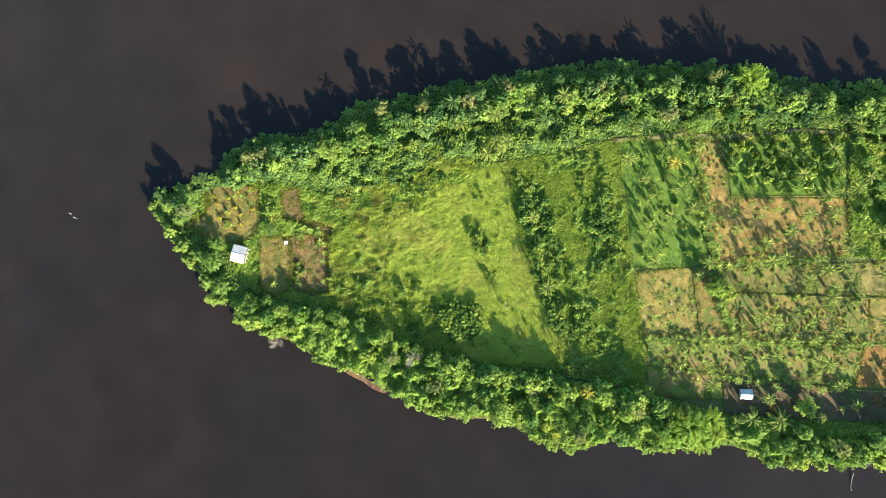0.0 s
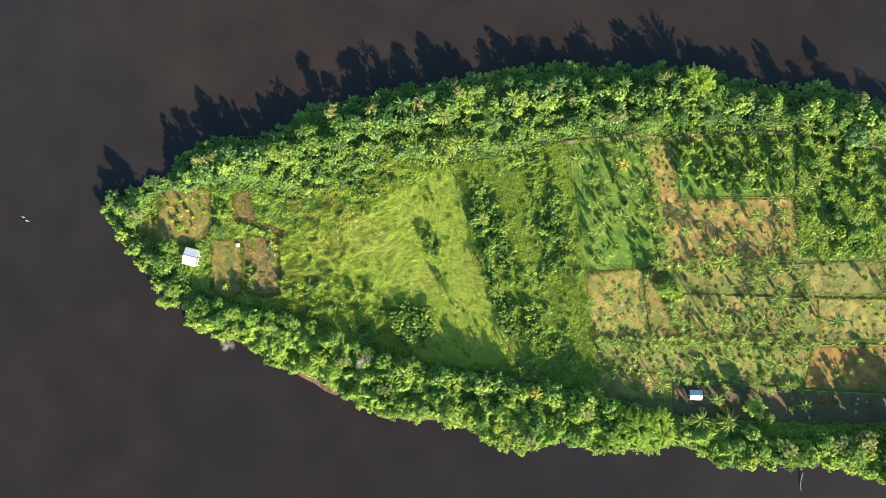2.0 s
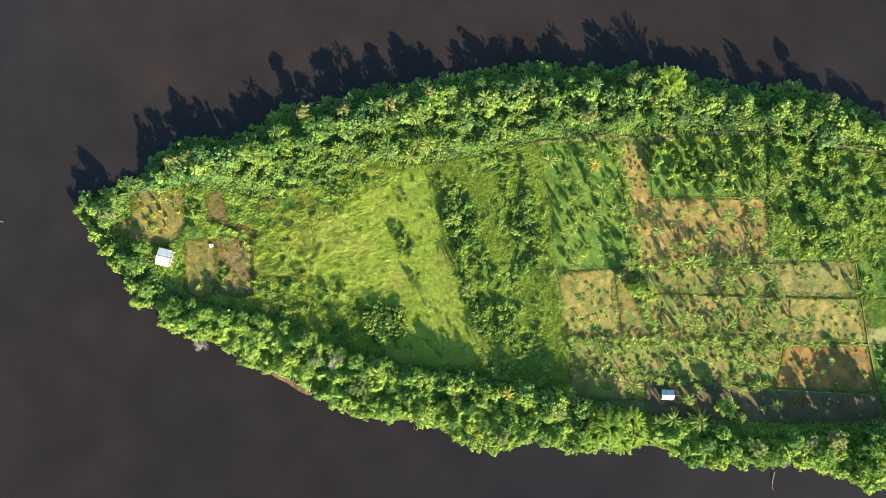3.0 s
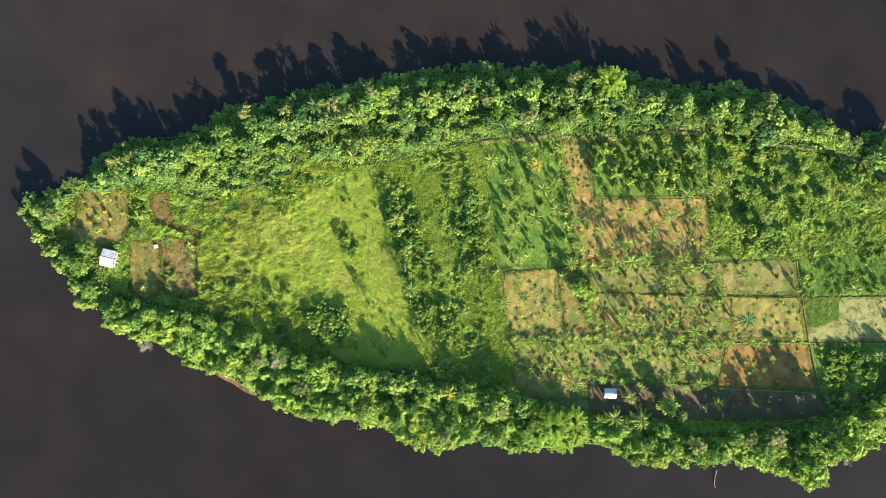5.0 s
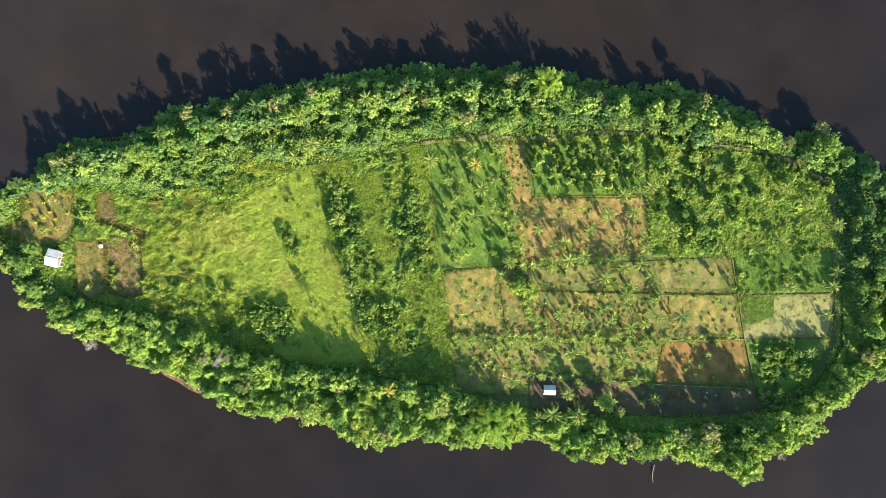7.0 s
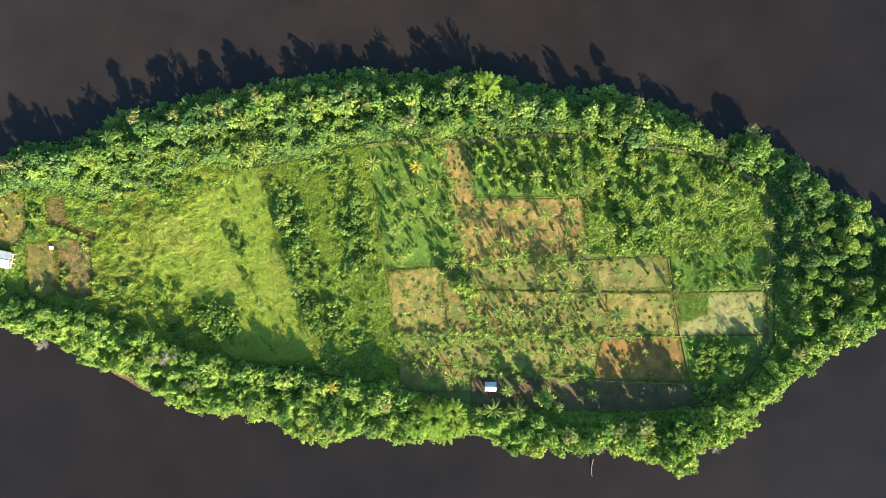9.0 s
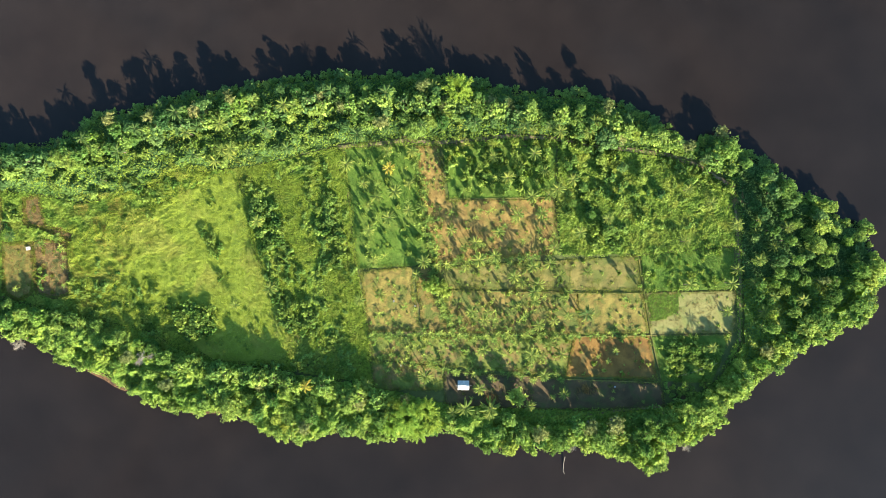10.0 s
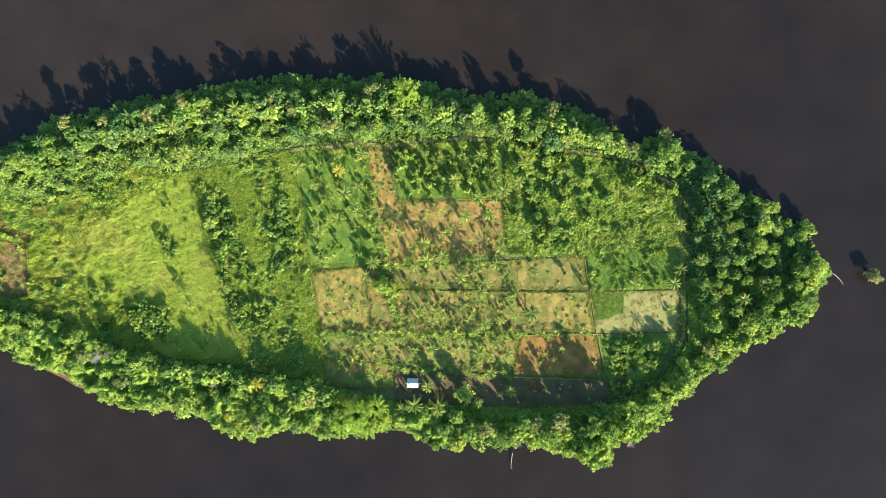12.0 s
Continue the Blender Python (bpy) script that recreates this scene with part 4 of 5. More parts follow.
def bamboo(seed, radius, high, label):
    """A clump of arching culms that end in drooping plumes of narrow leaves."""
    t = thing("bamboo_clump", label, "bamboo", "bamboo clumps")
    r = np.random.default_rng(seed)
    runs, c, d, n = [], [], [], []
    for k in range(46):
        a, reach = 2 * math.pi * (k * 0.382 + 0.2 * r.random()), radius * (0.15 + 0.8 * math.sqrt((k + 0.5) / 46) + 0.15 * r.random())
        tall = high * (1.05 - 0.42 * (k / 46) + 0.2 * r.random())
        spot = lambda q: np.array([(reach * q ** 2.0 + 0.4) * math.cos(a), (reach * q ** 2.0 + 0.4) * math.sin(a), tall * (q - 0.2 * q ** 5)])
        runs.append(([tuple(spot(q)) for q in (0, 0.3, 0.55, 0.8, 1.0)], [0.07, 0.06, 0.05, 0.035, 0.015]))
        side = np.array([-math.sin(a), math.cos(a), 0])
        for _ in range(84):
            q = 0.5 + 0.5 * r.random()
            sway = r.normal() * 0.6 * (1.15 - q) * 2.2
            c.append(spot(q) + side * sway + np.array([0, 0, -0.35 * abs(sway) + 0.12 * r.normal()]))
            d.append(np.array([math.cos(a), math.sin(a), -0.2]) + side * (0.55 * np.sign(sway) + 0.2 * r.normal()))
            n.append(np.array([0.2 * math.cos(a), 0.2 * math.sin(a), 1.0]) + side * 0.4 * sway + r.normal(size=3) * 0.4)
    part("culm", tubes("culm", runs, leaf_bamboo, 4), None, t)
    L = 0.42 + 0.4 * r.random(len(c))
    part("foliage", diamonds("foliage", np.array(c), np.array(d), np.array(n), L, L * 0.36, leaf_bamboo, 0.04), None, t)
    return t


for seed, x, y, size, label in ((41, 100, -80, 1.35, "bright yellow-green bamboo clump by the shore"), (42, 109, -77, 1.0, "smaller yellow-green bamboo clump"),
                                (43, 128.6, 74, 1.3, "yellow-green bamboo clump in the north belt"), (44, 92, -84, 1.0, "feathery bamboo clump above the water"),
                                (45, 104.5, -87, 1.0, "feathery bamboo clump above the water"), (46, 93, -76.5, 1.0, "upright bamboo clump beside a shaded plot"),
                                (47, 111, -83.5, 0.95, "feathery bamboo clump above the water")):
    bamboo(seed, 6.0, 11.5, label).matrix_basis = pose(x, y, -0.3) @ Matrix.Diagonal((size, size, size, 1))


def dead_tree(seed, tall, spread_out, label, name="dead_tree"):
    """A bare trunk, crooked branches and a haze of fine twigs."""
    r = np.random.default_rng(seed)
    t = thing(name, label, "dead tree", "dead trees")
    part("trunk", tubes("trunk", [([(0, 0, 0), (0.2, 0.1, tall * 0.5), (0.1, 0.3, tall)], [0.18, 0.12, 0.05])], dead_wood, 5), None, t)
    for k in range(14):
        a, z = 2 * math.pi * r.random(), tall * (0.35 + 0.6 * r.random())
        s = spread_out * (0.5 + 0.6 * r.random())
        tip = (s * math.cos(a), s * math.sin(a), z + tall * 0.15)
        runs = [([(0.1, 0.1, z), (s * 0.5 * math.cos(a + 0.25), s * 0.5 * math.sin(a + 0.25), z + tall * 0.1), tip], [0.08, 0.05, 0.02])]
        for _ in range(30):
            q, b = 0.25 + 0.75 * r.random(), a + r.normal() * 1.1
            base = (tip[0] * q, tip[1] * q, z + tall * 0.15 * q)
            reach = 0.7 + 0.9 * r.random()
            mid = (base[0] + 0.5 * reach * math.cos(b), base[1] + 0.5 * reach * math.sin(b), base[2] + 0.35)
            runs.append(([base, mid, (base[0] + reach * math.cos(b + 0.5 * r.normal()), base[1] + reach * math.sin(b + 0.5 * r.normal()), base[2] + 0.45)], [0.035, 0.028, 0.012]))
        part("branch", tubes("branch", runs, dead_wood, 3), None, t)
    return t


for seed, x, y, z, tall, out, label in ((51, -88, -41.2, -0.8, 4.0, 3.4, "bleached bare tree leaning over the water"), (52, -24, -48, -0.2, 11.0, 3.6, "grey leafless tree among green trees"),
                                        (53, 177, -97.5, -0.8, 7.0, 1.8, "pale bare tree at the south shore"), (54, 233, -99.4, -0.9, 3.2, 1.9, "bare drowned branches at the shore")):
    dead_tree(seed, tall, out, label).matrix_basis = pose(x, y, z)


def brush_pile(seed, x, y, turn, label):
    """Cut dry branches lying in a heap."""
    r = np.random.default_rng(seed)
    t = thing("brush_pile", label, "brush pile", "brush piles")
    for k in range(5):
        runs = []
        for _ in range(16):
            a, s = radians(turn) + 0.45 * r.normal(), 1.6 + 2.2 * r.random()
            bx, by = 2.0 * r.normal(), 1.1 * r.normal()
            runs.append(([(bx, by, 0.1 + 0.3 * r.random()), (bx + s * 0.5 * math.cos(a), by + s * 0.5 * math.sin(a), 0.4 + 0.5 * r.random()), (bx + s * math.cos(a), by + s * math.sin(a), 0.15 + 0.4 * r.random())], [0.07, 0.05, 0.02]))
        part("branch", tubes("branch", runs, brush_brown, 4), None, t)
    t.matrix_basis = pose(x, y, 0.0)


brush_pile(57, 140.5, -75.0, 120, "heap of dry brown cut branches on soil")
brush_pile(58, 186.5, -72.0, 115, "heap of dry brown cut branches on soil")
for name, line, label in (("driftwood_log", [(175, -103.5, 0.2), (174.3, -107, -0.3), (174, -110.5, -0.6), (174.6, -112, -0.55)], "pale fallen trunk reaching into the water"),
                          ("driftwood_log", [(331, -18.8, 0.3), (335, -20.3, 0.1), (338, -23, -0.5), (339.5, -25.5, -0.65)], "bent pale log reaching into the water"),
                          ("fallen_pole", [(229, -66.2, 1.3), (238, -63.8, 1.5), (249, -59.9, 1.8)], "thin pale pole lying over the bushes")):
    k = len(line)
    tagged(new(name, tubes(name, [(line, [0.2 * (1 - 0.6 * i / k) if name != "fallen_pole" else 0.055 for i in range(k)])], dead_wood)), label, "log")

# ---- undergrowth, scrub and meadow ----
r_low = np.random.default_rng(5)


def bare_at(x, y):
    return np.max([depth_in(corners, np.column_stack([x, y])) for _, corners, _, _ in BARE], axis=0)


def leaf_sheet(name, outer, inner, rise, cell, mat, label, rough, overlap=0.0):
    """A faceted, bumpy sheet of foliage between two outlines."""
    r = np.random.default_rng(len(name))
    xs, ys = np.arange(outer[:, 0].min(), outer[:, 0].max(), cell), np.arange(outer[:, 1].min(), outer[:, 1].max(), cell)
    gx, gy = np.meshgrid(xs, ys)
    x, y = gx.ravel() + r.normal(size=gx.size) * cell * 0.22, gy.ravel() + r.normal(size=gx.size) * cell * 0.22
    d, e = depth_in(outer, np.column_stack([x, y])), depth_in(inner, np.column_stack([x, y]))
    z = np.maximum(land(x, y), WATER_Z) + rise(x, y, d, e) + r.normal(size=x.size) * rough
    good = ((d > (0.9 if not overlap else 1.2 + 2.6 * value_noise(x, y, 4.0, 40))) & (e < 0.4 + 1.2 * overlap + (0 if overlap else 4.0) * (value_noise(x, y, 5.0, 38) - 0.5)) & (z > -0.55) & (near_line(PATH_NORTH, x, y) > 1.1) & (near_line(PATH_EAST, x, y) > 1.0)).reshape(gx.shape)
    use = good[:-1, :-1] & good[1:, :-1] & good[:-1, 1:] & good[1:, 1:]
    j, i = np.nonzero(use)
    k = gx.shape[1]
    a = j * k + i
    tri = np.concatenate([np.stack([a, a + 1, a + k + 1], 1), np.stack([a, a + k + 1, a + k], 1)])
    ids, tri = np.unique(tri, return_inverse=True)
    me = mesh_of(name, np.column_stack([x, y, z])[ids], [tuple(f) for f in tri.reshape(-1, 3).tolist()], mat)
    return tagged(new(name, me), label, "undergrowth", kind="stuff")


def mounds(x, y):
    return value_noise(x, y, 5.0, 11) * 0.6 + value_noise(x, y, 2.2, 12) * 0.4


every = sample(330000, -150, 335, -111, 87, 61)
d_canopy, d_inner, d_meadow = depth_in(CANOPY[::2], every), depth_in(INNER[::2], every), depth_in(MEADOW[::2], every)
d_farm = depth_in(FARM, every)
d_bare = np.max([depth_in(corners, every) for _, corners, _, _ in BARE], axis=0)
mound = value_noise(every[:, 0], every[:, 1], 5.0, 11) * 0.6 + value_noise(every[:, 0], every[:, 1], 2.2, 12) * 0.4
belt = (near_line(TRACK, every[:, 0], every[:, 1]) > 0.9) & (near_line(PATH_NORTH, every[:, 0], every[:, 1]) > 0.2 + 1.6 * value_noise(every[:, 0], every[:, 1], 6.0, 34)) & (near_line(PATH_EAST, every[:, 0], every[:, 1]) > 1.2) & (d_canopy > 0.6) & (d_inner < 0.5) & (d_bare < -0.5)
pick = belt & (np.arange(len(every)) % 5 > 1)
lift = 0.2 + 4.6 * mound[pick] * np.clip((d_canopy[pick] - 0.5) / np.where(every[pick, 1] < -20, 2.4, 5.0), 0.25, 1) * np.clip((0.5 - d_inner[pick]) / 6, 0.3, 1) * np.where((every[pick, 1] > 45) & (d_canopy[pick] < 22), 0.55, 1.0) * np.where(near_line(TRACK, every[pick, 0], every[pick, 1]) < 4.5, 0.2, 1.0) * np.where(((every[pick, 0] > 263) & (d_canopy[pick] > 10)) | (np.hypot(every[pick, 0] + 110, every[pick, 1] - 1) < 14), 0.2, 1.0) + np.maximum(land(every[pick, 0], every[pick, 1]), WATER_Z)
drape = lambda y: np.where(y < -20, 1.95, 1.0)
# the undergrowth sheet's dark colour carries the shade between crowns
for name, side, mat, label in (("undergrowth_mat", 1, leaf_gap_shade, "closed green undergrowth, darkened as shade between crowns"), ("creeper_mat", -1, leaf_scrub, "mid-green creepers below the southern trees")):
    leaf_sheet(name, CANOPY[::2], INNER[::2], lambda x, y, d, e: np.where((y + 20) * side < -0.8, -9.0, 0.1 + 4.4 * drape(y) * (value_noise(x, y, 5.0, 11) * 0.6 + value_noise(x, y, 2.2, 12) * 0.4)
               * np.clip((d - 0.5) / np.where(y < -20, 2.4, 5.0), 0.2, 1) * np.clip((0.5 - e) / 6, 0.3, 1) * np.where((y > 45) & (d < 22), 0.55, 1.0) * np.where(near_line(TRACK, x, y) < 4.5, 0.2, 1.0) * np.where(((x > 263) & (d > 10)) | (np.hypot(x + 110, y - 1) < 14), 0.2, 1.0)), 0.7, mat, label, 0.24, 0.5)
lift = (lift - np.maximum(land(every[pick, 0], every[pick, 1]), WATER_Z)) * drape(every[pick, 1]) + np.maximum(land(every[pick, 0], every[pick, 1]), WATER_Z)
south = every[pick, 1] < -20
east = every[pick, 0] > 262
# eastern undergrowth uses the dark leaf colour in place of tree shade
scatter("undergrowth", every[pick][east], lift[east] + 0.12, 0.95, leaf_dark, "undergrowth beneath the eastern trees, leaves darkened as shade", "undergrowth", up=1.1, seed=8, relief=lambda x, y: 3.5 * mounds(x, y))
south, north = south & ~east, ~south & ~east
scatter("undergrowth", every[pick][north], lift[north] + 0.12, 0.95, leaf_scrub, "dense green undergrowth beneath the trees", "undergrowth", up=1.7, seed=1, relief=lambda x, y: 3.5 * mounds(x, y))
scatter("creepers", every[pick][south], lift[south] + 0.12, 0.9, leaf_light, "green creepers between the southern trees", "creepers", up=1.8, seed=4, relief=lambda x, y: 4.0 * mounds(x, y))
spill = value_noise(every[:, 0], every[:, 1], 11.0, 15) + np.clip((-20 - every[:, 0]) / 60, -0.3, 0.1)
scrub = ((every[:, 0] < 43) | (every[:, 0] > 76) | (value_noise(every[:, 0], every[:, 1], 6.0, 46) > 0.56)) & (d_inner > 0.3) & ((d_meadow < 0.2) | ((spill > 0.78) & (d_meadow < 14))) & (d_farm < 0.5) & (d_bare < -0.3)
thick = value_noise(every[:, 0], every[:, 1], 9.0, 13)
lift = 0.1 + np.clip(mound[scrub] * 1.6 * (0.4 + thick[scrub]), 0, 2.4) * np.where((every[scrub, 0] > 20) & (every[scrub, 0] < 90), 0.35, 1.0)
leaf_sheet("scrub_mat", INNER[::2], MEADOW[::2], lambda x, y, d, e: np.where((depth_in(FARM, np.column_stack([x, y])) > 0) | (bare_at(x, y) > -0.4), -0.6,
           0.02 + np.clip((value_noise(x, y, 5.0, 11) * 0.6 + value_noise(x, y, 2.2, 12) * 0.4) * 1.5 * (0.4 + value_noise(x, y, 9.0, 13)), 0, 2.2) * np.where((x > 20) & (x < 90), 0.3, 1.0)), 0.8, leaf_scrub,
           "closed leafy scrub on the island", 0.15)
scatter("scrub", every[scrub], lift, 0.85, leaf_scrub, "low leafy scrub round the meadow", "scrub", up=2.0, seed=2, relief=lambda x, y: 1.6 * mounds(x, y))

grass_xy = sample(118000, -66, 44, -54, 48, 71)
inside_m = depth_in(MEADOW[::2], grass_xy)
ragged_edge = (5.0 + 24 * np.clip((8 - grass_xy[:, 0]) / 12, 0, 1)) * value_noise(grass_xy[:, 0], grass_xy[:, 1], 5.0, 39) - 4 * np.clip((8 - grass_xy[:, 0]) / 12, 0, 1)
on = (inside_m > -ragged_edge) & (bare_at(grass_xy[:, 0], grass_xy[:, 1]) < -0.5)
grass_xy, inside_m = grass_xy[on], inside_m[on]
tall_part = np.clip((16 - grass_xy[:, 0]) / 10, 0.45, 2.0)


def tussocks(x, y):
    """The uneven top of the wind-laid grass."""
    return 0.5 * value_noise(x * 0.6 + y * 0.5 + 5 * value_noise(x, y, 9.0, 18), y * 1.6 - x * 0.7 + 5 * value_noise(x, y, 8.0, 19), 3.6, 14) + 0.4 * value_noise(x, y, 2.5, 16) + 0.25 * np.clip(value_noise(x, y * 1.6, 1.5, 17) - 0.35, 0, 1)


scatter("meadow_grass", grass_xy, 0.12 + np.where(inside_m < 0, np.clip(-inside_m / 3, 0, 1), 0) + tussocks(grass_xy[:, 0], grass_xy[:, 1]) * tall_part, 0.66, grass_tall, "tall yellow-green meadow grass laid over by wind", "grass", up=3.6, lay=(1.2, 0.7, 0.1), slim=0.3, seed=3, relief=lambda x, y: np.clip((22 - x) / 12, 1.3, 2.6) * tussocks(x, y))

rough_xy = sample(60000, 20, 84, -66, 52, 73)
rough_xy = rough_xy[(depth_in(INNER[::2], rough_xy) > 1) & (depth_in(MEADOW[::2], rough_xy) < 0) & (depth_in(FARM, rough_xy) < 0.4) & (value_noise(rough_xy[:, 0], rough_xy[:, 1] * 0.5, 7.0, 41) > 0.3)]
scatter("rough_grass", rough_xy, 0.42 + 0.6 * value_noise(rough_xy[:, 0], rough_xy[:, 1], 3.0, 42), 0.75, grass_rough, "rough yellow-green grass between bushes", "grass", relief=lambda x, y: 0.7 * tussocks(x, y), up=3.0, lay=(1.0, 0.6, 0.1), slim=0.3, seed=6)
ochre_xy = sample(42000, -62, 4, -24, 36, 75)
ochre_on = (depth_in(INNER[::2], ochre_xy) > 2) & (bare_at(ochre_xy[:, 0], ochre_xy[:, 1]) < -0.5) & (value_noise(ochre_xy[:, 0], ochre_xy[:, 1], 8.0, 76) + 0.35 * value_noise(ochre_xy[:, 0], ochre_xy[:, 1], 2.5, 77) > 0.72 + 0.6 * np.clip((ochre_xy[:, 0] + 40) / 30, 0, 1))
ochre_xy = ochre_xy[ochre_on]
scatter("ochre_grass", ochre_xy, 0.55 + 0.9 * tussocks(ochre_xy[:, 0], ochre_xy[:, 1]), 0.8, grass_ochre, "ochre seeding grass west of the meadow", "grass", relief=lambda x, y: 1.2 * tussocks(x, y), up=2.6, lay=(1.0, 0.6, 0.1), slim=0.3, seed=7)
plot_xy = sample(150000, 70, 262, -82, 50, 81)
for k, (name, corners, mat, label) in enumerate(PLOTS):
    d = depth_in(corners, plot_xy)
    patch = value_noise(plot_xy[:, 0], plot_xy[:, 1], 5.0, 90 + k)
    cover = {"tan_soil": 0.2, "shade_darkened_soil": 0.25, "grassy_plot": 0.6, "red_brown_soil": 0.2, "golden": 0.2, "pale_grass_plot": 0.4, "olive_plot": 0.55, "weedy_soil": 0.38, "green_plot": 0.95}[mat.name]
    lucky = value_noise(plot_xy[:, 0], plot_xy[:, 1], 1.7, 120 + k) * 0.6 + patch * 0.4 > (0.22 if mat is plot_green else 1.0 - 0.62 * cover ** 0.6)
    use = (d > -0.7) & (lucky | ((d < 0.8) & (np.random.default_rng(k + 50).random(len(plot_xy)) < 0.75)))
    if name == "lush_plot":
        use = d > -0.3
    size = 0.42 if name != "lush_plot" else 0.55
    scatter("weeds", plot_xy[use], 0.1 + (0.9 if name == "lush_plot" else 0.22 if mat is plot_green else 0.18) * patch[use], size, grass_dry if mat is plot_pale else crop_green if mat is plot_green else grass_weed,
            "low weeds and seedlings on the plot", "weeds", relief=lambda x, y: 0.35 * value_noise(x, y, 1.5, 44), up=1.8, seed=10 + k)
ditch_xy = sample(110000, 72, 260, -81, 50, 85)
ditch_d = np.max([depth_in(corners, ditch_xy) for _, corners, _, _ in PLOTS], axis=0)
ditch_w = value_noise(ditch_xy[:, 0], ditch_xy[:, 1], 4.5, 86) * 0.7 + value_noise(ditch_xy[:, 0], ditch_xy[:, 1], 1.5, 87) * 0.3
ditch_on = (depth_in(FARM, ditch_xy) > -1.5) & (np.abs(ditch_d + 0.1) < 1.5 * ditch_w + 0.1) & (ditch_w > 0.44)
scatter("ditch_weeds", ditch_xy[ditch_on], 0.05 + 0.5 * ditch_w[ditch_on] * np.random.default_rng(88).random(int(ditch_on.sum())), 0.55, grass_weed, "green weeds hanging over the ditches", "weeds", up=1.2, seed=90)
crop_xy = sample(9000, 216, 234, -39, -25, 89)
crop_on = depth_in([(217.4, -25.8), (232, -25.8), (231, -36.5), (218.2, -38.5)], crop_xy) > 2.6 * value_noise(crop_xy[:, 0], crop_xy[:, 1], 2.4, 91) - 1.4
scatter("low_crop", crop_xy[crop_on], 0.1 + 0.3 * value_noise(crop_xy[crop_on, 0], crop_xy[crop_on, 1], 1.6, 92), 0.42, crop_low, "dense low green crop on the pale plot", "crop", up=2.2, seed=93)
clod_xy = sample(60000, 70, 262, -82, 50, 84)
for k, (name, corners, mat, label) in enumerate(PLOTS):
    if mat in (plot_tan, plot_red, plot_weedy, plot_gold, plot_olive, plot_pale):
        use = depth_in(corners, clod_xy) > 0.2
        scatter("clods", clod_xy[use], 0.04 + 0.06 * value_noise(clod_xy[use, 0] * 2.5, clod_xy[use, 1] * 0.5, 3.0, 33), 0.3, mat, "loose clods of dug soil", "soil", up=2.2, slim=0.8, seed=60 + k)
bare_xy = sample(14000, -128, -62, -22, 35, 82)
for k, (name, corners, mat, label) in enumerate(BARE):
    d = depth_in(corners, bare_xy)
    scatter("brushwood", bare_xy[(d > -0.8)], 0.1 + (0.3, 1.1, 0.35, 1.0)[k] * value_noise(bare_xy[d > -0.8, 0], bare_xy[d > -0.8, 1], 2.6, 43) * r_low.random(int((d > -0.8).sum())) ** 0.5, 0.7, (grass_dry, brush_brown, brush_brown, brush_brown)[k],
            "dry cut brush and weeds on bare soil", "brush", up=0.6, slim=0.3, seed=30 + k)

margin_xy = sample(60000, -130, -60, -24, 37, 83)
margin = bare_at(margin_xy[:, 0], margin_xy[:, 1])
margin = (np.abs(margin - 0.2) < 1.6 * value_noise(margin_xy[:, 0], margin_xy[:, 1], 3.0, 35) + 0.1) | ((value_noise(margin_xy[:, 0], margin_xy[:, 1], 4.0, 36) > 0.8) & (margin > 0))
scatter("yard_weeds", margin_xy[margin], 0.12 + 0.5 * value_noise(margin_xy[margin, 0], margin_xy[margin, 1], 2.0, 37), 0.6, grass_weed, "green weeds creeping into the clearings", "weeds", up=1.2, seed=40)

# ---- bushes ----
bushes = Stand([
    bush(61, 1.5, 1.9, leaf_bush, "rounded green bush in the scrub", 0.78, 12, 12),
    bush(62, 1.9, 2.4, leaf_mid, "broad green bush in the scrub", 0.82, 13, 12),
    bush(63, 1.2, 1.6, leaf_bright, "small yellow-green leafy bush", 0.65, 12, 12),
    bush(64, 2.2, 3.0, leaf_bush, "tall dark green leafy bush", 0.88, 16, 14),
    bush(66, 2.1, 1.3, leaf_scrub, "low sprawling clump of creepers", 0.74, 11, 10),
    bush(67, 1.8, 1.5, leaf_light, "low light green clump of leaves", 0.7, 11, 10),
    bush(68, 0.8, 0.7, leaf_light, "small green tuft on a plot", 0.5, 5, 6),
])
seedlings = Stand([bush(65, 0.75, 0.9, leaf_yellow, "yellow-leaved seedling on bare soil", 0.4, 8, 16, "seedling")])
r_bush = np.random.default_rng(8)


def cluster(x, y, rx, ry, count, lo, hi, kinds, seed, turn=0.0):
    r = np.random.default_rng(seed)
    for k in range(count):
        a, q = 2 * math.pi * r.random(), math.sqrt(r.random())
        dx, dy = rx * q * math.cos(a), ry * q * math.sin(a)
        c, s = math.cos(radians(turn)), math.sin(radians(turn))
        bushes.put(kinds[k % len(kinds)], x + dx * c - dy * s, y + dx * s + dy * c, lo + (hi - lo) * r.random(), turn=360 * r.random(), z=0.0, joined=k % 2 == 1)


cluster(7, 6, 8.5, 3.2, 16, 0.7, 1.0, [3, 0, 3], 1, turn=-62)
cluster(-2, -32, 10, 9, 40, 1.0, 1.6, [3, 3, 1], 2)
cluster(48, -32, 9, 8, 30, 0.9, 1.4, [3, 0, 1], 3)
cluster(34, 16, 7, 14, 42, 0.8, 1.4, [3, 1, 0, 1], 4, turn=12)
cluster(-22, 33, 13, 6, 34, 0.8, 1.3, [3, 0], 5)
cluster(60, 25, 7, 18, 34, 0.7, 1.3, [0, 1, 3, 2], 6)
cluster(66, 5, 5, 22, 34, 0.8, 1.5, [1, 3, 0], 7)
cluster(45, -8, 5, 14, 24, 0.7, 1.2, [0, 1, 2], 8, turn=15)
cluster(62, -38, 8, 12, 18, 0.6, 1.1, [0, 2, 1], 9)
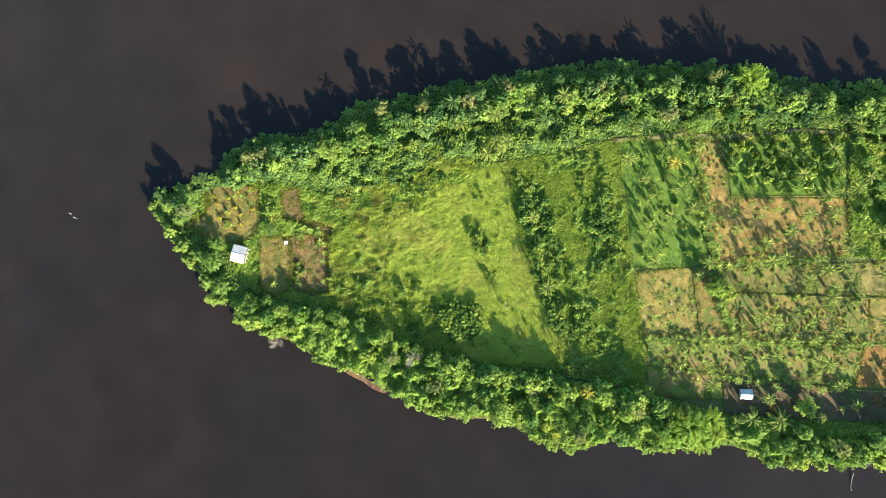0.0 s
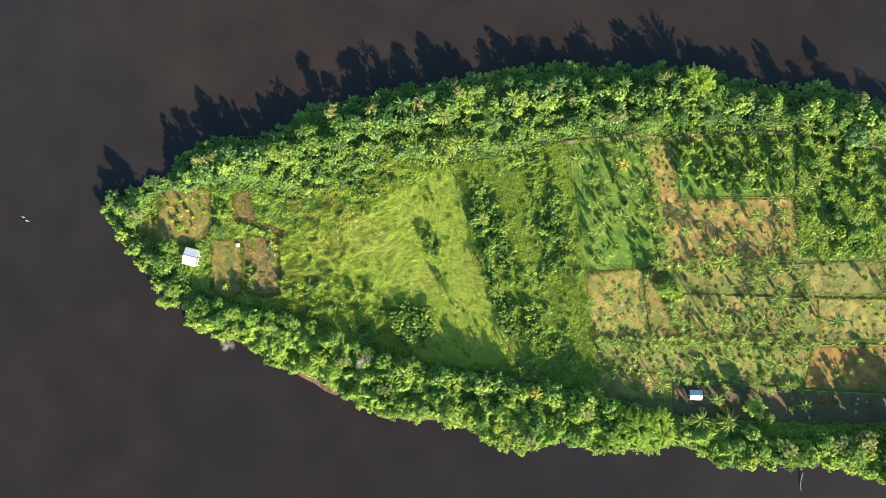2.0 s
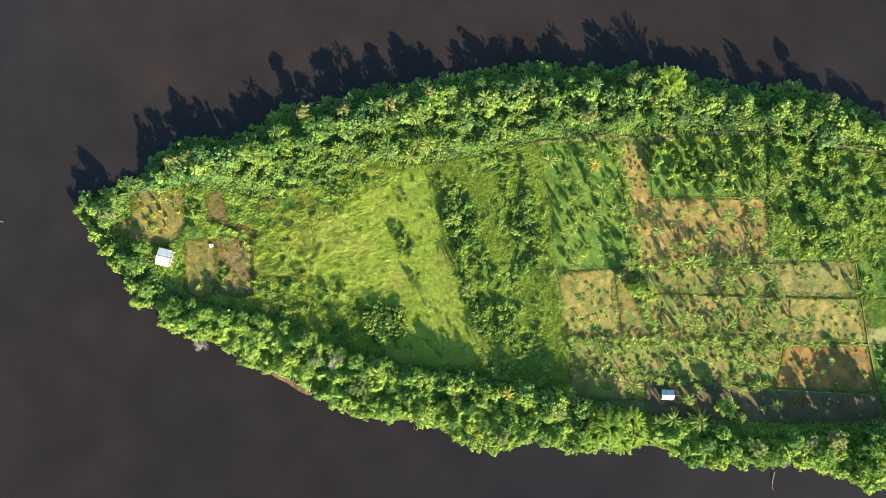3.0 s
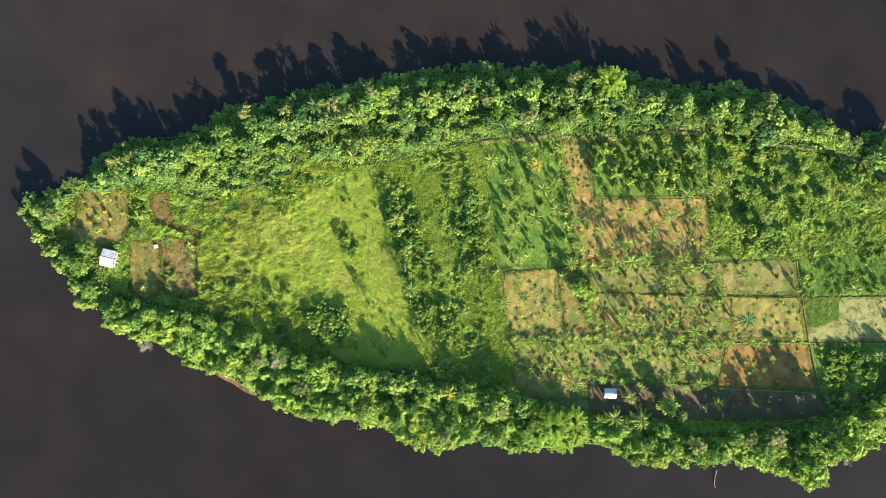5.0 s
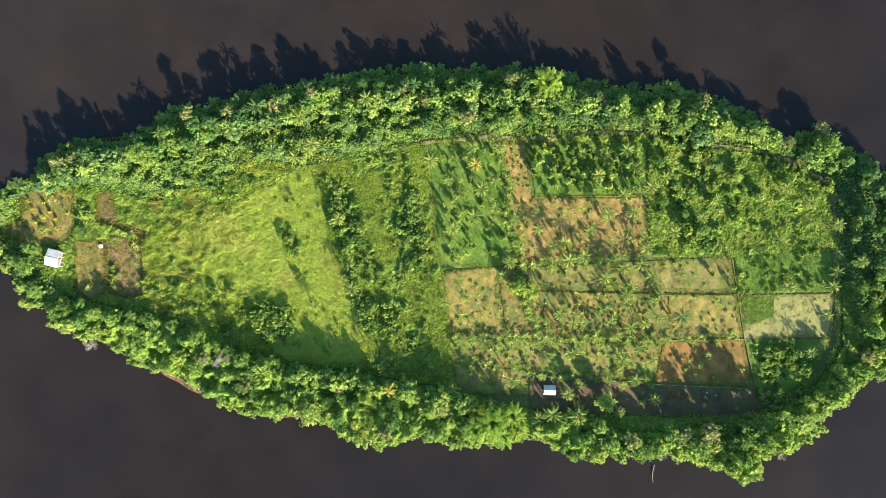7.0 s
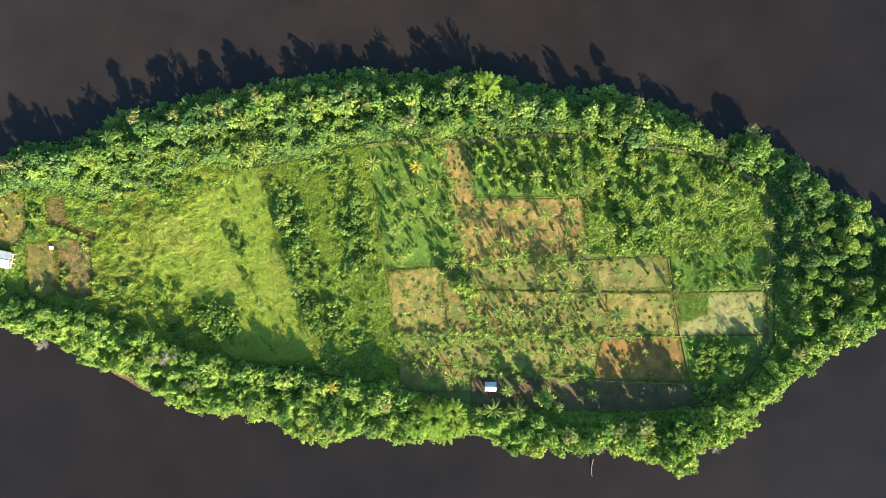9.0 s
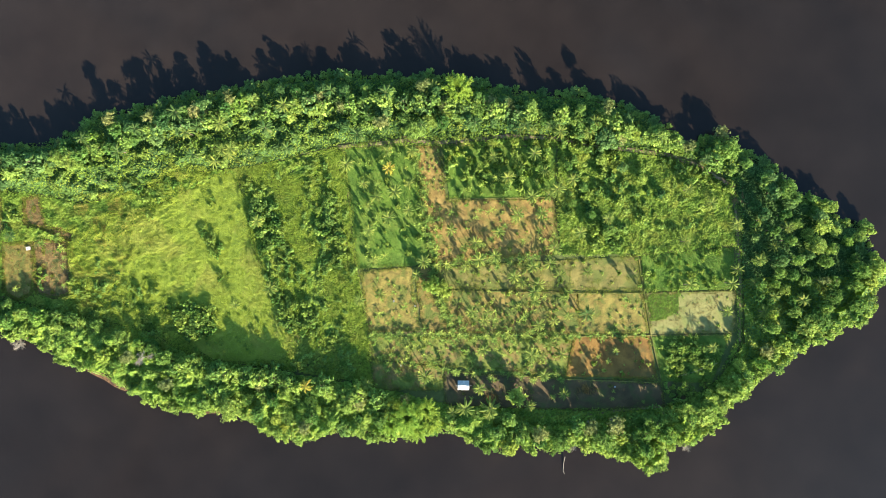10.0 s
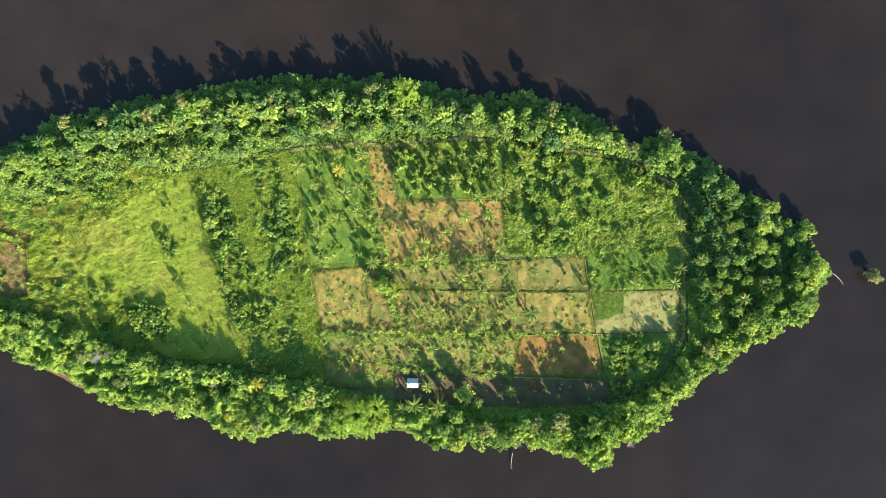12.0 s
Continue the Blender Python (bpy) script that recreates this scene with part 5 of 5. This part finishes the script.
cluster(16, -45, 16, 3, 10, 0.5, 0.9, [2, 0], 10, turn=-12)
cluster(-48, -12, 10, 9, 28, 0.6, 1.0, [2, 0, 1], 11)
cluster(-52, 12, 7, 12, 18, 0.5, 0.9, [2, 0], 12)
cluster(-60, -28, 18, 4, 16, 0.7, 1.2, [1, 3], 13, turn=-12)
cluster(195, 30, 14, 14, 20, 0.8, 1.5, [1, 3, 0], 14)
cluster(225, 18, 22, 13, 16, 0.8, 1.3, [1, 0], 15, turn=-12)
cluster(235, 2, 18, 7, 10, 0.7, 1.2, [2, 5, 0], 16)
cluster(198, 2, 9, 7, 20, 0.8, 1.5, [3, 1], 17)
cluster(236, -57, 11, 8, 30, 0.7, 1.3, [3, 0, 1], 18)
cluster(150, 35, 24, 9, 30, 0.5, 0.9, [0, 1, 3], 20)
cluster(92, 20, 14, 26, 24, 0.35, 0.7, [0, 2], 21)
cluster(-77, -9, 2.6, 5, 9, 0.5, 0.9, [0, 2, 1], 24)
cluster(-90, 20, 4, 7, 10, 0.7, 1.1, [1, 3], 25)
cluster(-97, -4, 1.6, 6, 8, 0.4, 0.7, [2, 0], 26)
cluster(-68, 6, 5, 3, 8, 0.5, 0.8, [0, 2], 27)
for k in range(46):
    t = (k + r_bush.random()) / 46
    x, y = 25 + 15.5 * t ** 1.4 + r_bush.normal() * 1.3 + 2.2, 34 - 68 * t
    if not 0.55 < t < 0.66:
        bushes.put([3, 1, 3, 0][k % 4], x, y, 0.75 + 0.45 * r_bush.random(), turn=360 * r_bush.random(), z=0.0, joined=k % 2 == 1)
for x, y in ((-116.1, 24.3), (-110.7, 19.9), (-107.1, 22.5), (-104.4, 19.3), (-105.7, 30), (-99.7, 31.8), (-104.7, 14.5), (-111.3, 13.2), (-117.4, 28), (-99, 21.3), (-110.1, 27.1), (-114.2, 17.8)):
    seedlings.put(0, x, y, 0.95 + 0.4 * r_bush.random(), turn=360 * r_bush.random(), z=0.0, tall=1.7)
wild = sample(900, 27, 76, -58, 48, 74)
wild = wild[(value_noise(wild[:, 0], wild[:, 1] * 0.45, 7.0, 41) < 0.47) & (depth_in(INNER[::2], wild) > 1) & (depth_in(MEADOW[::2], wild) < -1) & (depth_in(FARM, wild) < -0.5)]
for k, (x, y) in enumerate(spread([tuple(p) for p in wild], 3.0, [])):
    bushes.put([0, 1, 3, 0, 2, 1][k % 6], x, y, 0.5 + 0.75 * r_bush.random(), turn=360 * r_bush.random(), z=0.0, tall=0.75, joined=True)


def overgrow(outline, gap, lo, hi, kinds, seed, least=0.0, cell=7.0, tall=1.0, off_path=1.0, base=0.0):
    """Bushes in patches over an outline, grown together."""
    ring = np.array(outline, float)
    p = sample(1500, *(v for axis in (0, 1) for v in (ring[:, axis].min(), ring[:, axis].max())), seed)
    p = p[(depth_in(ring, p) > 0) & (value_noise(p[:, 0], p[:, 1], cell, seed) > least) & (bare_at(p[:, 0], p[:, 1]) < -0.6) & (near_line(PATH_NORTH, p[:, 0], p[:, 1]) > off_path)]
    r = np.random.default_rng(seed)
    for k, (x, y) in enumerate(spread([tuple(q) for q in p], gap, [])):
        bushes.put(kinds[k % len(kinds)], x, y, lo + (hi - lo) * r.random() ** 1.5, turn=360 * r.random(), z=base, tall=tall * (0.8 + 0.5 * r.random()), joined=True)


overgrow([(-72, 40), (-40, 46), (-10, 45), (18, 44), (6, 34), (-14, 25), (-30, 15), (-62, 18)], 2.9, 0.5, 1.25, [4, 0, 4, 3, 5], 201, 0.44, 7.0, 0.62)
overgrow([(-62, 18), (-30, 18), (-20, 0), (-24, -20), (-62, -20)], 2.8, 0.45, 1.0, [4, 5, 4, 0, 2], 202, 0.52, 6.0, 0.8)
overgrow([(-62, -10), (-22, -14), (-8, -26), (-14, -42), (-50, -32), (-62, -26)], 2.9, 0.7, 1.4, [3, 4, 1, 5], 203, 0.46)
overgrow([(-40, 26), (20, 36), (24, 0), (36, -40), (0, -46), (-30, -20)], 4.2, 0.3, 0.8, [4, 6, 0, 4], 204, 0.6)
overgrow([(52, 44), (71, 47), (75, 5), (80, -44), (58, -52), (48, -20)], 3.8, 0.5, 1.2, [5, 2, 4, 1, 2], 215, 0.55, 6.0, 0.9)
overgrow([(80, 47), (104, 47), (110, -6), (80, -6)], 5.8, 0.55, 1.15, [5, 0, 1, 2], 205, 0.5, 7.0, 1.7)
overgrow([(122, 47), (174, 45), (172, 24), (124, 25)], 3.7, 0.7, 1.35, [0, 4, 5, 1], 206, 0.36, 7.0, 1.9)
overgrow([(176, 44), (228, 38), (256, 24), (257, -4), (215, -6), (178, -4)], 3.3, 0.9, 1.6, [5, 4, 2, 5, 4, 4, 0], 207, 0.22, 8.0, 0.58)
overgrow([(178, 43), (200, 41), (222, 36), (240, 26), (226, 14), (196, 4), (180, 6)], 13.0, 1.1, 1.7, [3, 1, 5], 213, 0.45, 9.0, 1.5)
overgrow([(177, 53), (193, 49), (193, 43), (177, 48)], 2.6, 0.8, 1.5, [1, 3, 5, 0], 208, 0.3, 5.0, 1.3, 1.6)
overgrow([(228, 46), (258, 33), (262, 20), (250, 26), (226, 38)], 2.8, 0.8, 1.4, [1, 3, 0], 209, 0.42, 5.0, 1.2, 1.6)
overgrow([(118, 54), (152, 56), (176, 53), (176, 48.5), (152, 50.5), (118, 48.5)], 3.0, 0.5, 1.1, [5, 0, 1], 210, 0.5, 5.0, 1.2, 1.6)
overgrow([(222, -46), (256, -47), (246, -68), (224, -67)], 3.0, 0.6, 1.2, [1, 5, 0, 4], 211, 0.35)
overgrow([(224, -69.5), (247, -70.5), (243, -77), (226, -82)], 2.8, 0.7, 1.3, [3, 1, 0], 216, 0.1)
overgrow([(216, -8), (258, -5), (259, -24), (216, -24)], 3.0, 0.6, 1.4, [5, 4, 2, 0], 212, 0.36)
overgrow([(-72, 36), (-40, 44), (0, 47), (30, 49), (68, 53), (68, 62), (20, 60), (-20, 54), (-72, 43)], 3.4, 0.8, 1.6, [4, 3, 0, 4, 5], 214, 0.4, 6.0, 0.8, 1.0, 1.4)
# tufts in the dug plots
for ring, seed, gap, least in (([(108, 48), (118, 48), (121, 24), (111, 24)], 231, 2.2, 0.4), ([(111, 21), (173, 21), (174, -4), (114, -6)], 232, 3.0, 0.55), ([(80, -12), (102, -11), (105, -39), (83, -39)], 233, 3.2, 0.72)):
    overgrow(ring, gap, 0.5, 1.3, [6], seed, least, 5.0, 1.2)
for ring, seed, gap, least in (([(185, -25), (214, -26), (216, -44), (186, -43)], 234, 3.0, 0.58), ([(183, -47), (216, -47), (219, -66), (180, -63)], 235, 3.6, 0.62), ([(118, -11), (212, -9), (213, -22), (118, -20)], 236, 2.8, 0.55),
                               ([(121, -22), (183, -25), (183, -43), (122, -41)], 237, 2.6, 0.5), ([(84, -44), (178, -47), (174, -62), (128, -57), (84, -52)], 238, 2.4, 0.42), ([(218, -27), (258, -27), (256, -44), (220, -44)], 239, 4.0, 0.66)):
    overgrow(ring, gap, 0.5, 1.3, [6], seed, least, 5.0, 1.2)
# young trees among the crops
for ring, seed, gap in (([(112, 21), (172, 21), (174, -4), (114, -6)], 221, 9.0), ([(118, -10), (212, -8), (213, -22), (118, -20)], 222, 10.0), ([(121, -22), (183, -25), (183, -43), (122, -41)], 223, 9.0),
                        ([(84, -44), (178, -47), (174, -62), (128, -57), (84, -52)], 224, 9.0), ([(78, 46), (106, 47), (111, -7), (80, -7)], 225, 8.5), ([(186, -48), (216, -47), (219, -65), (186, -63)], 226, 11.0)):
    overgrow(ring, gap, 0.4, 0.75, [5, 3, 1, 0], seed, 0.3, 9.0, 2.6)
for x, y, size, tall in ((10.6, -12.5, 0.55, 2.4), (11.8, -11.2, 0.45, 2.2), (17.4, -24.5, 0.3, 2.6), (28.6, -34.0, 0.35, 2.2), (26.0, -37.0, 0.3, 2.0), (8.2, 27.0, 0.5, 1.8)):
    bushes.put(3, x, y, size, turn=x * 31.0, z=0.0, tall=tall)
bushes.put(2, 6.5, 24, 1.1, z=0.0)
bushes.put(2, 9.2, 24.6, 0.8, z=0.0)
bushes.join("bush_thicket", "mixed green bushes grown together", "bushes")

# ---- palms ----
palms = Stand([palm(71, 8.0, 20, leaf_palm, "tall palm with a star of arching fronds"), palm(72, 6.2, 17, leaf_palm, "palm with arching green fronds"),
               palm(73, 4.4, 15, leaf_palm, "young palm with short trunk"), palm(74, 7.5, 18, leaf_palm_gold, "palm with yellowed fronds"),
               palm(75, 8.4, 18, leaf_palm_dark, "dark green palm among the belt trees")])
PALMS_WEST = [(-0.6, 57.9), (15.6, 49.7), (20.2, 49.5), (11.5, 44.6), (78.7, 53.7), (31.5, 15), (18.8, -24.6), (37.1, -17), (81.9, -70)]
PALMS_GREEN = [(93.9, 46.5), (106, 45.7), (74.5, 40.7), (97.2, 26.7), (88.2, 25), (93.8, 14.6), (103.3, 18), (84, 9.2), (85.4, -6.2), (106.3, -13), (88.3, -21.6),
               (78.8, -24), (109.6, -6.8)]
PALMS_NORTH = [(174, 25.5), (168.5, 34.8), (155, 14), (146, 6.3), (134.6, 1.5), (163.5, 42.7), (157.5, 55), (163.3, 54), (176, 52.4), (190, 52), (150.6, 31.6), (182, 30), (197.8, 11), (235.6, 23.6),
               (246.6, 16.7), (257.4, 6.3), (234, -1), (166.5, 14.6), (184, 4.8), (172, -2), (161.7, 22.4), (170.6, 23.4), (144.6, 42)]
PALMS_SOUTH = [(136, -6.7), (143.6, -5), (161, -10.7), (170, -9.6), (156, -18), (163.5, -19), (187.6, -14), (162, -27), (174, -53), (167.8, -47.8), (134.4, -67.5),
               (139, -80), (109, -60.6), (174.7, -72), (158, -77), (165, -61.8), (235, -21.4), (253.7, -21.4), (258.8, -15), (245.4, -51.5), (252, -34.5), (121, -84),
               (81, -64)]
PALMS_EAST = [(276, -5), (283, -18), (274, -28), (290, -8), (281, 4), (268, 2), (277, -42), (287, -30), (269.5, 8.2), (267.6, -10.8), (271.7, -9.6), (266, -21.6), (223.5, -83), (269.6, -35.3)]
r_palm = np.random.default_rng(9)
for i, (x, y) in enumerate(PALMS_WEST + PALMS_GREEN + PALMS_NORTH + PALMS_SOUTH + PALMS_EAST):
    palms.put([0, 1, 0, 2, 1][i % 5], x, y, 0.8 + 0.32 * r_palm.random(), turn=360 * r_palm.random(), z=0.0)
for x0, x1, y0, y1, count in ((119, 184, -42, -22, 4), (84, 178, -62, -45, 3), (113, 174, -5, 20, 4), (80, 110, -6, 44, 4), (118, 208, -20, -9, 3)):
    for _ in range(count):
        x, y = x0 + (x1 - x0) * r_palm.random(), y0 + (y1 - y0) * r_palm.random()
        palms.put([2, 1, 2, 0][int(r_palm.integers(4))], x, y, 0.68 + 0.3 * r_palm.random(), turn=360 * r_palm.random(), z=0.0, tall=1.15)
belt_palms = spread([tuple(p) for p in spots[np.random.default_rng(77).permutation(len(spots))] if p[1] > 30 and p[0] < 255 and depth_of[tuple(p)] > 9][:420], 9.5, [])
for i, (x, y) in enumerate(belt_palms[:36]):
    palms.put([4, 4, 1][i % 3], x, y, 0.75 + 0.5 * r_palm.random(), turn=360 * r_palm.random(), z=float(land(x, y)), tall=1.12)
for x, y, size in ((185.3, -33.3, 1.15), (163, -38, 1.0), (161.5, -22.5, 1.05), (152, -15, 1.0), (131.5, -31, 0.95), (159, -52, 1.05)):
    palms.put(4 if size > 1.1 else 0, x, y, size, turn=x * 13.0, z=0.0, tall=1.12)
palms.put(4, -90.2, 11.7, 0.85, z=0.0, tall=0.45)
for x, y, size in ((139.4, -77.2, 1.55), (127.4, -77, 1.35), (121.1, -79, 1.1)):
    palms.put(2, x, y, size, turn=x * 9.0, z=0.0)
for x, y, tall in ((53.3, -63, 1.75), (94.9, 37.8, 1.2)):
    palms.put(3, x, y, 0.95, turn=360 * r_palm.random(), z=0.0, tall=tall)

# ---- banana plants ----
bananas = Stand([banana(81, 1.9, 8, "banana plant with broad pale green leaves"), banana(82, 1.5, 7, "small banana plant in a plot"), banana(83, 2.4, 9, "tall banana plant with broad leaves")])
r_ban = np.random.default_rng(10)
ROWS_OF_BANANAS = [((82, -41.6), (118, -41.8), 40), ((118, -43), (183, -45.2), 64), ((84, -44.5), (120, -45), 14), ((116, -9.2), (176, -5.6), 50), ((84, -53.6), (118, -58), 16),
                   ((118, -59.4), (176, -65), 40), ((112, -8), (122, -42), 46), ((184, -45.2), (216, -45.6), 14), ((109, 22), (116, -7), 44), ((107, 46), (111, 24), 26)]
for a, b, count in ROWS_OF_BANANAS:
    for k in range(count):
        t = (k + r_ban.random()) / count
        x, y = a[0] + (b[0] - a[0]) * t + r_ban.normal() * 1.2, a[1] + (b[1] - a[1]) * t + r_ban.normal() * 1.2
        bananas.put(int(r_ban.integers(3)), x, y, 0.65 + 0.5 * r_ban.random(), turn=360 * r_ban.random(), z=0.0, joined=k % 2 == 1)
for x0, x1, y0, y1, count in ((80, 110, -8, 46, 24), (112, 174, -6, 21, 34), (86, 120, -40, -12, 14), (120, 184, -43, -22, 26), (86, 178, -62, -46, 36), (120, 215, -78, -68, 10),
                              (124, 174, 24, 46, 16), (-118, -97, 14, 31, 8), (-80, -64, 5, 14, 6), (186, 216, -62, -26, 10)):
    for _ in range(count):
        bananas.put(int(r_ban.integers(3)), x0 + (x1 - x0) * r_ban.random(), y0 + (y1 - y0) * r_ban.random(), 0.6 + 0.6 * r_ban.random(), turn=360 * r_ban.random(), z=0.0)
for x, y in ((-75.1, 11.9), (-72.4, 11.1), (-69.7, 10.8), (-68.2, 9.5), (-65.3, 4.4), (-65, 0.4), (-65.9, -3.6), (-65.4, -12.9), (-88.8, -13.9)):
    bananas.put(int(r_ban.integers(3)), x, y, 0.8 + 0.3 * r_ban.random(), turn=360 * r_ban.random(), z=0.0)
bananas.join("banana_rows", "rows of small banana plants on the bunds", "banana plants")


# ---- houses, boat and small things ----
def sheet(name, parent, length, run, m, mat, label="", wave=0.2, height=0.03):
    """A corrugated roof sheet: length along x, run along y."""
    k = int(length / wave) * 2
    verts, faces = [], []
    for i in range(k + 1):
        x, z = -length / 2 + length * i / k, height * (i % 2)
        verts += [m @ Vector((x, 0, z)), m @ Vector((x, run, z)), m @ Vector((x, run, z - 0.04)), m @ Vector((x, 0, z - 0.04))]
        if i:
            a, b = 4 * (i - 1), 4 * i
            faces += [(a + q, a + (q + 1) % 4, b + (q + 1) % 4, b + q) for q in range(4)]
    faces += [(0, 1, 2, 3), (4 * k + 3, 4 * k + 2, 4 * k + 1, 4 * k)]
    return part(name, mesh_of(name, verts, faces, mat), None, parent, label)


def house(label, length, width, eaves, pitch, at, wall_mat, south_mat, north_mat, porch):
    h = tagged(new("house"), label, "house")
    rise = width / 2 * math.tan(radians(pitch))
    for name, size, place in (("wall", (length - 0.8, 0.12, eaves), (0, -width / 2 + 0.5, eaves / 2)), ("wall", (length - 0.8, 0.12, eaves), (0, width / 2 - 0.5, eaves / 2)),
                              ("wall", (0.12, width - 1.0, eaves), (-length / 2 + 0.4, 0, eaves / 2)), ("wall", (0.12, width - 1.0, eaves), (length / 2 - 0.4, 0, eaves / 2))):
        part(name, box(bmesh.new(), size, pose(*place)), wall_mat, h)
    part("door", box(bmesh.new(), (0.06, 0.9, 2.0), pose(length / 2 - 0.31, 0.6, 1.0)), dark_mat, h, "dark doorway")
    win = part("window", box(bmesh.new(), (1.0, 0.06, 0.9), pose(0.8, -width / 2 + 0.41, 1.4)), dark_mat, h)
    part("frame", box(bmesh.new(), (1.14, 0.04, 0.08), pose(0.8, -width / 2 + 0.39, 1.9)), wall_mat, win)
    run = width / 2 / math.cos(radians(pitch))
    sheets = max(2, int(length / 1.9))
    for side, mat in ((-1, south_mat), (1, north_mat)):
        for i in range(sheets):
            x = -length / 2 + length * (i + 0.5) / sheets
            m = pose(x, 0, eaves + rise + 0.01 * (i % 2), 0, 0, 0 if side > 0 else 180) @ pose(0, 0, 0, -pitch, 0, 0)
            sheet("roof_sheet", h, length / sheets + 0.12, run + 0.1, m, mat)
    part("ridge_cap", box(bmesh.new(), (length + 0.1, 0.35, 0.06), pose(0, 0, eaves + rise + 0.06)), south_mat, h)
    if porch:
        for i in range(4):
            y = -width / 2 + 0.6 + i * (width - 1.2) / 3
            part("post", box(bmesh.new(), (0.14, 0.14, eaves), pose(length / 2 + 1.0, y, eaves / 2)), white_mat, h)
            part("beam", box(bmesh.new(), (1.6, 0.14, 0.12), pose(length / 2 + 0.4, y, eaves + 0.02)), white_mat, h)
        part("rail", box(bmesh.new(), (0.14, width - 1.0, 0.14), pose(length / 2 + 1.0, 0, eaves + 0.1)), white_mat, h, "white porch beam")
        part("floor_slab", box(bmesh.new(), (1.6, width - 0.6, 0.14), pose(length / 2 + 0.4, 0, 0.05)), soil_path, h)
    else:
        part("ridge_pole", tubes("ridge_pole", [([(-length / 2 - 1.1, 0, eaves + rise - 0.1), (length / 2 + 1.1, 0, eaves + rise - 0.1)], [0.07, 0.07])], white_mat), None, h, "pale protruding ridge pole")
    h.matrix_basis = at
    return h


# both roofs: the shade on the north slope is put into its colour
house("small white house, metal roof with shade-toned north slope", 6.2, 7.8, 2.5, 14, pose(-105.3, 0.6, 0.02, 0, 0, -15), board_mat, tin_white, tin_shaded, True)
house("small shed with a pale zinc gable roof", 5.4, 4.4, 2.1, 24, pose(126.9, -67, 0.03, 0, 0, -2), board_mat, tin_white, tin_shaded, False)

tank = tagged(new("water_tank"), "small white square water tank in the yard", "tank")
part("body", box(bmesh.new(), (1.5, 1.5, 1.0), pose(0, 0, 0.5)), white_mat, tank)
part("hatch", box(bmesh.new(), (0.4, 0.4, 0.05), pose(0.1, 0, 1.02)), dark_mat, tank, "dark square hatch")
part("rim", box(bmesh.new(), (1.6, 1.6, 0.06), pose(0, 0, 0.96)), white_mat, tank)
tank.matrix_basis = pose(-83.3, 5.5, 0.05, 0, 0, 8)


def canoe(length, beam, depth):
    """A hull from bent ribs, open above."""
    verts, faces, k = [], [], 11
    for i in range(k):
        t = i / (k - 1) * 2 - 1
        w, lift = beam / 2 * (1 - t * t) ** 0.6 + 0.02, 0.18 * t * t
        for q in range(9):
            a = math.pi * q / 8
            verts.append((t * length / 2, -w * math.cos(a), depth * (1 - math.sin(a)) + lift))
        if i:
            faces += [((i - 1) * 9 + q, (i - 1) * 9 + q + 1, i * 9 + q + 1, i * 9 + q) for q in range(8)]
    return mesh_of("hull", verts, faces, white_mat)


boat = tagged(new("canoe"), "small white canoe drifting on the river", "boat")
part("hull", canoe(2.1, 0.55, 0.36), None, boat)
part("thwart", box(bmesh.new(), (0.16, 0.56, 0.04), pose(0.3, 0, 0.34)), board_mat, boat)
boat.matrix_basis = pose(-185.2, 19.2, WATER_Z - 0.06, 0, 0, -12)
tagged(new("float", mesh_of("float", *tube([(-188.6, 21.5, WATER_Z - 0.05), (-187.6, 21.2, WATER_Z + 0.12), (-187.0, 20.9, WATER_Z)], [0.1, 0.16, 0.08]), white_mat)),
       "small white float on the river", "float")
islet = tree(91, 2.5, 2.4, 5.8, 70, 18, 0.55, leaf_khaki, "lone small tree standing in the river", dome=0.7, group="single trees")
islet.matrix_basis = pose(352.4, -22.4, WATER_Z - 0.3) @ Matrix.Diagonal((1.4, 1.4, 1.0, 1))
sheet_verts = [(0.9 * math.cos(k * 0.7) * (0.7 + 0.5 * random.random()), 0.6 * math.sin(k * 0.7) * (0.7 + 0.5 * random.random()), 0.06 + 0.12 * random.random()) for k in range(9)]
rag = tagged(new("tarpaulin", mesh_of("tarpaulin", sheet_verts + [(0, 0, 0.25)] + [(x, y, z - 0.05) for x, y, z in sheet_verts] + [(0, 0, 0.18)],
                                      [(k, (k + 1) % 9, 9) for k in range(9)] + [((k + 1) % 9 + 10, k + 10, 19) for k in range(9)] + [(k, k + 10, (k + 1) % 9 + 10, (k + 1) % 9) for k in range(9)], white_mat)),
             "crumpled white plastic sheet on the ground", "sheet")
rag.matrix_basis = pose(-79.6, 13.8, 0.05)


def bucket(x, y, size):
    """A small open pail with a rim."""
    verts, faces = [], []
    for z, r in ((0.0, 0.3), (0.55, 0.4), (0.55, 0.36), (0.06, 0.27)):
        verts += [(r * math.cos(k * math.pi / 6), r * math.sin(k * math.pi / 6), z) for k in range(12)]
    for ring in range(3):
        faces += [(ring * 12 + k, ring * 12 + (k + 1) % 12, ring * 12 + 12 + (k + 1) % 12, ring * 12 + 12 + k) for k in range(12)]
    faces += [tuple(range(11, -1, -1)), tuple(range(36, 48))]
    pail = tagged(new("bucket", mesh_of("bucket", verts, faces, white_mat)), "small white plastic bucket on a plot", "bucket", "buckets")
    pail.matrix_basis = pose(x, y, 0.035) @ Matrix.Diagonal((size, size, size, 1))


for x, y, size in ((97, -57, 1.0), (94.5, -25.7, 1.1), (104.8, -28.2, 1.0), (201.6, -54.5, 1.15), (200.1, -70.2, 1.0)):
    bucket(x, y, size)
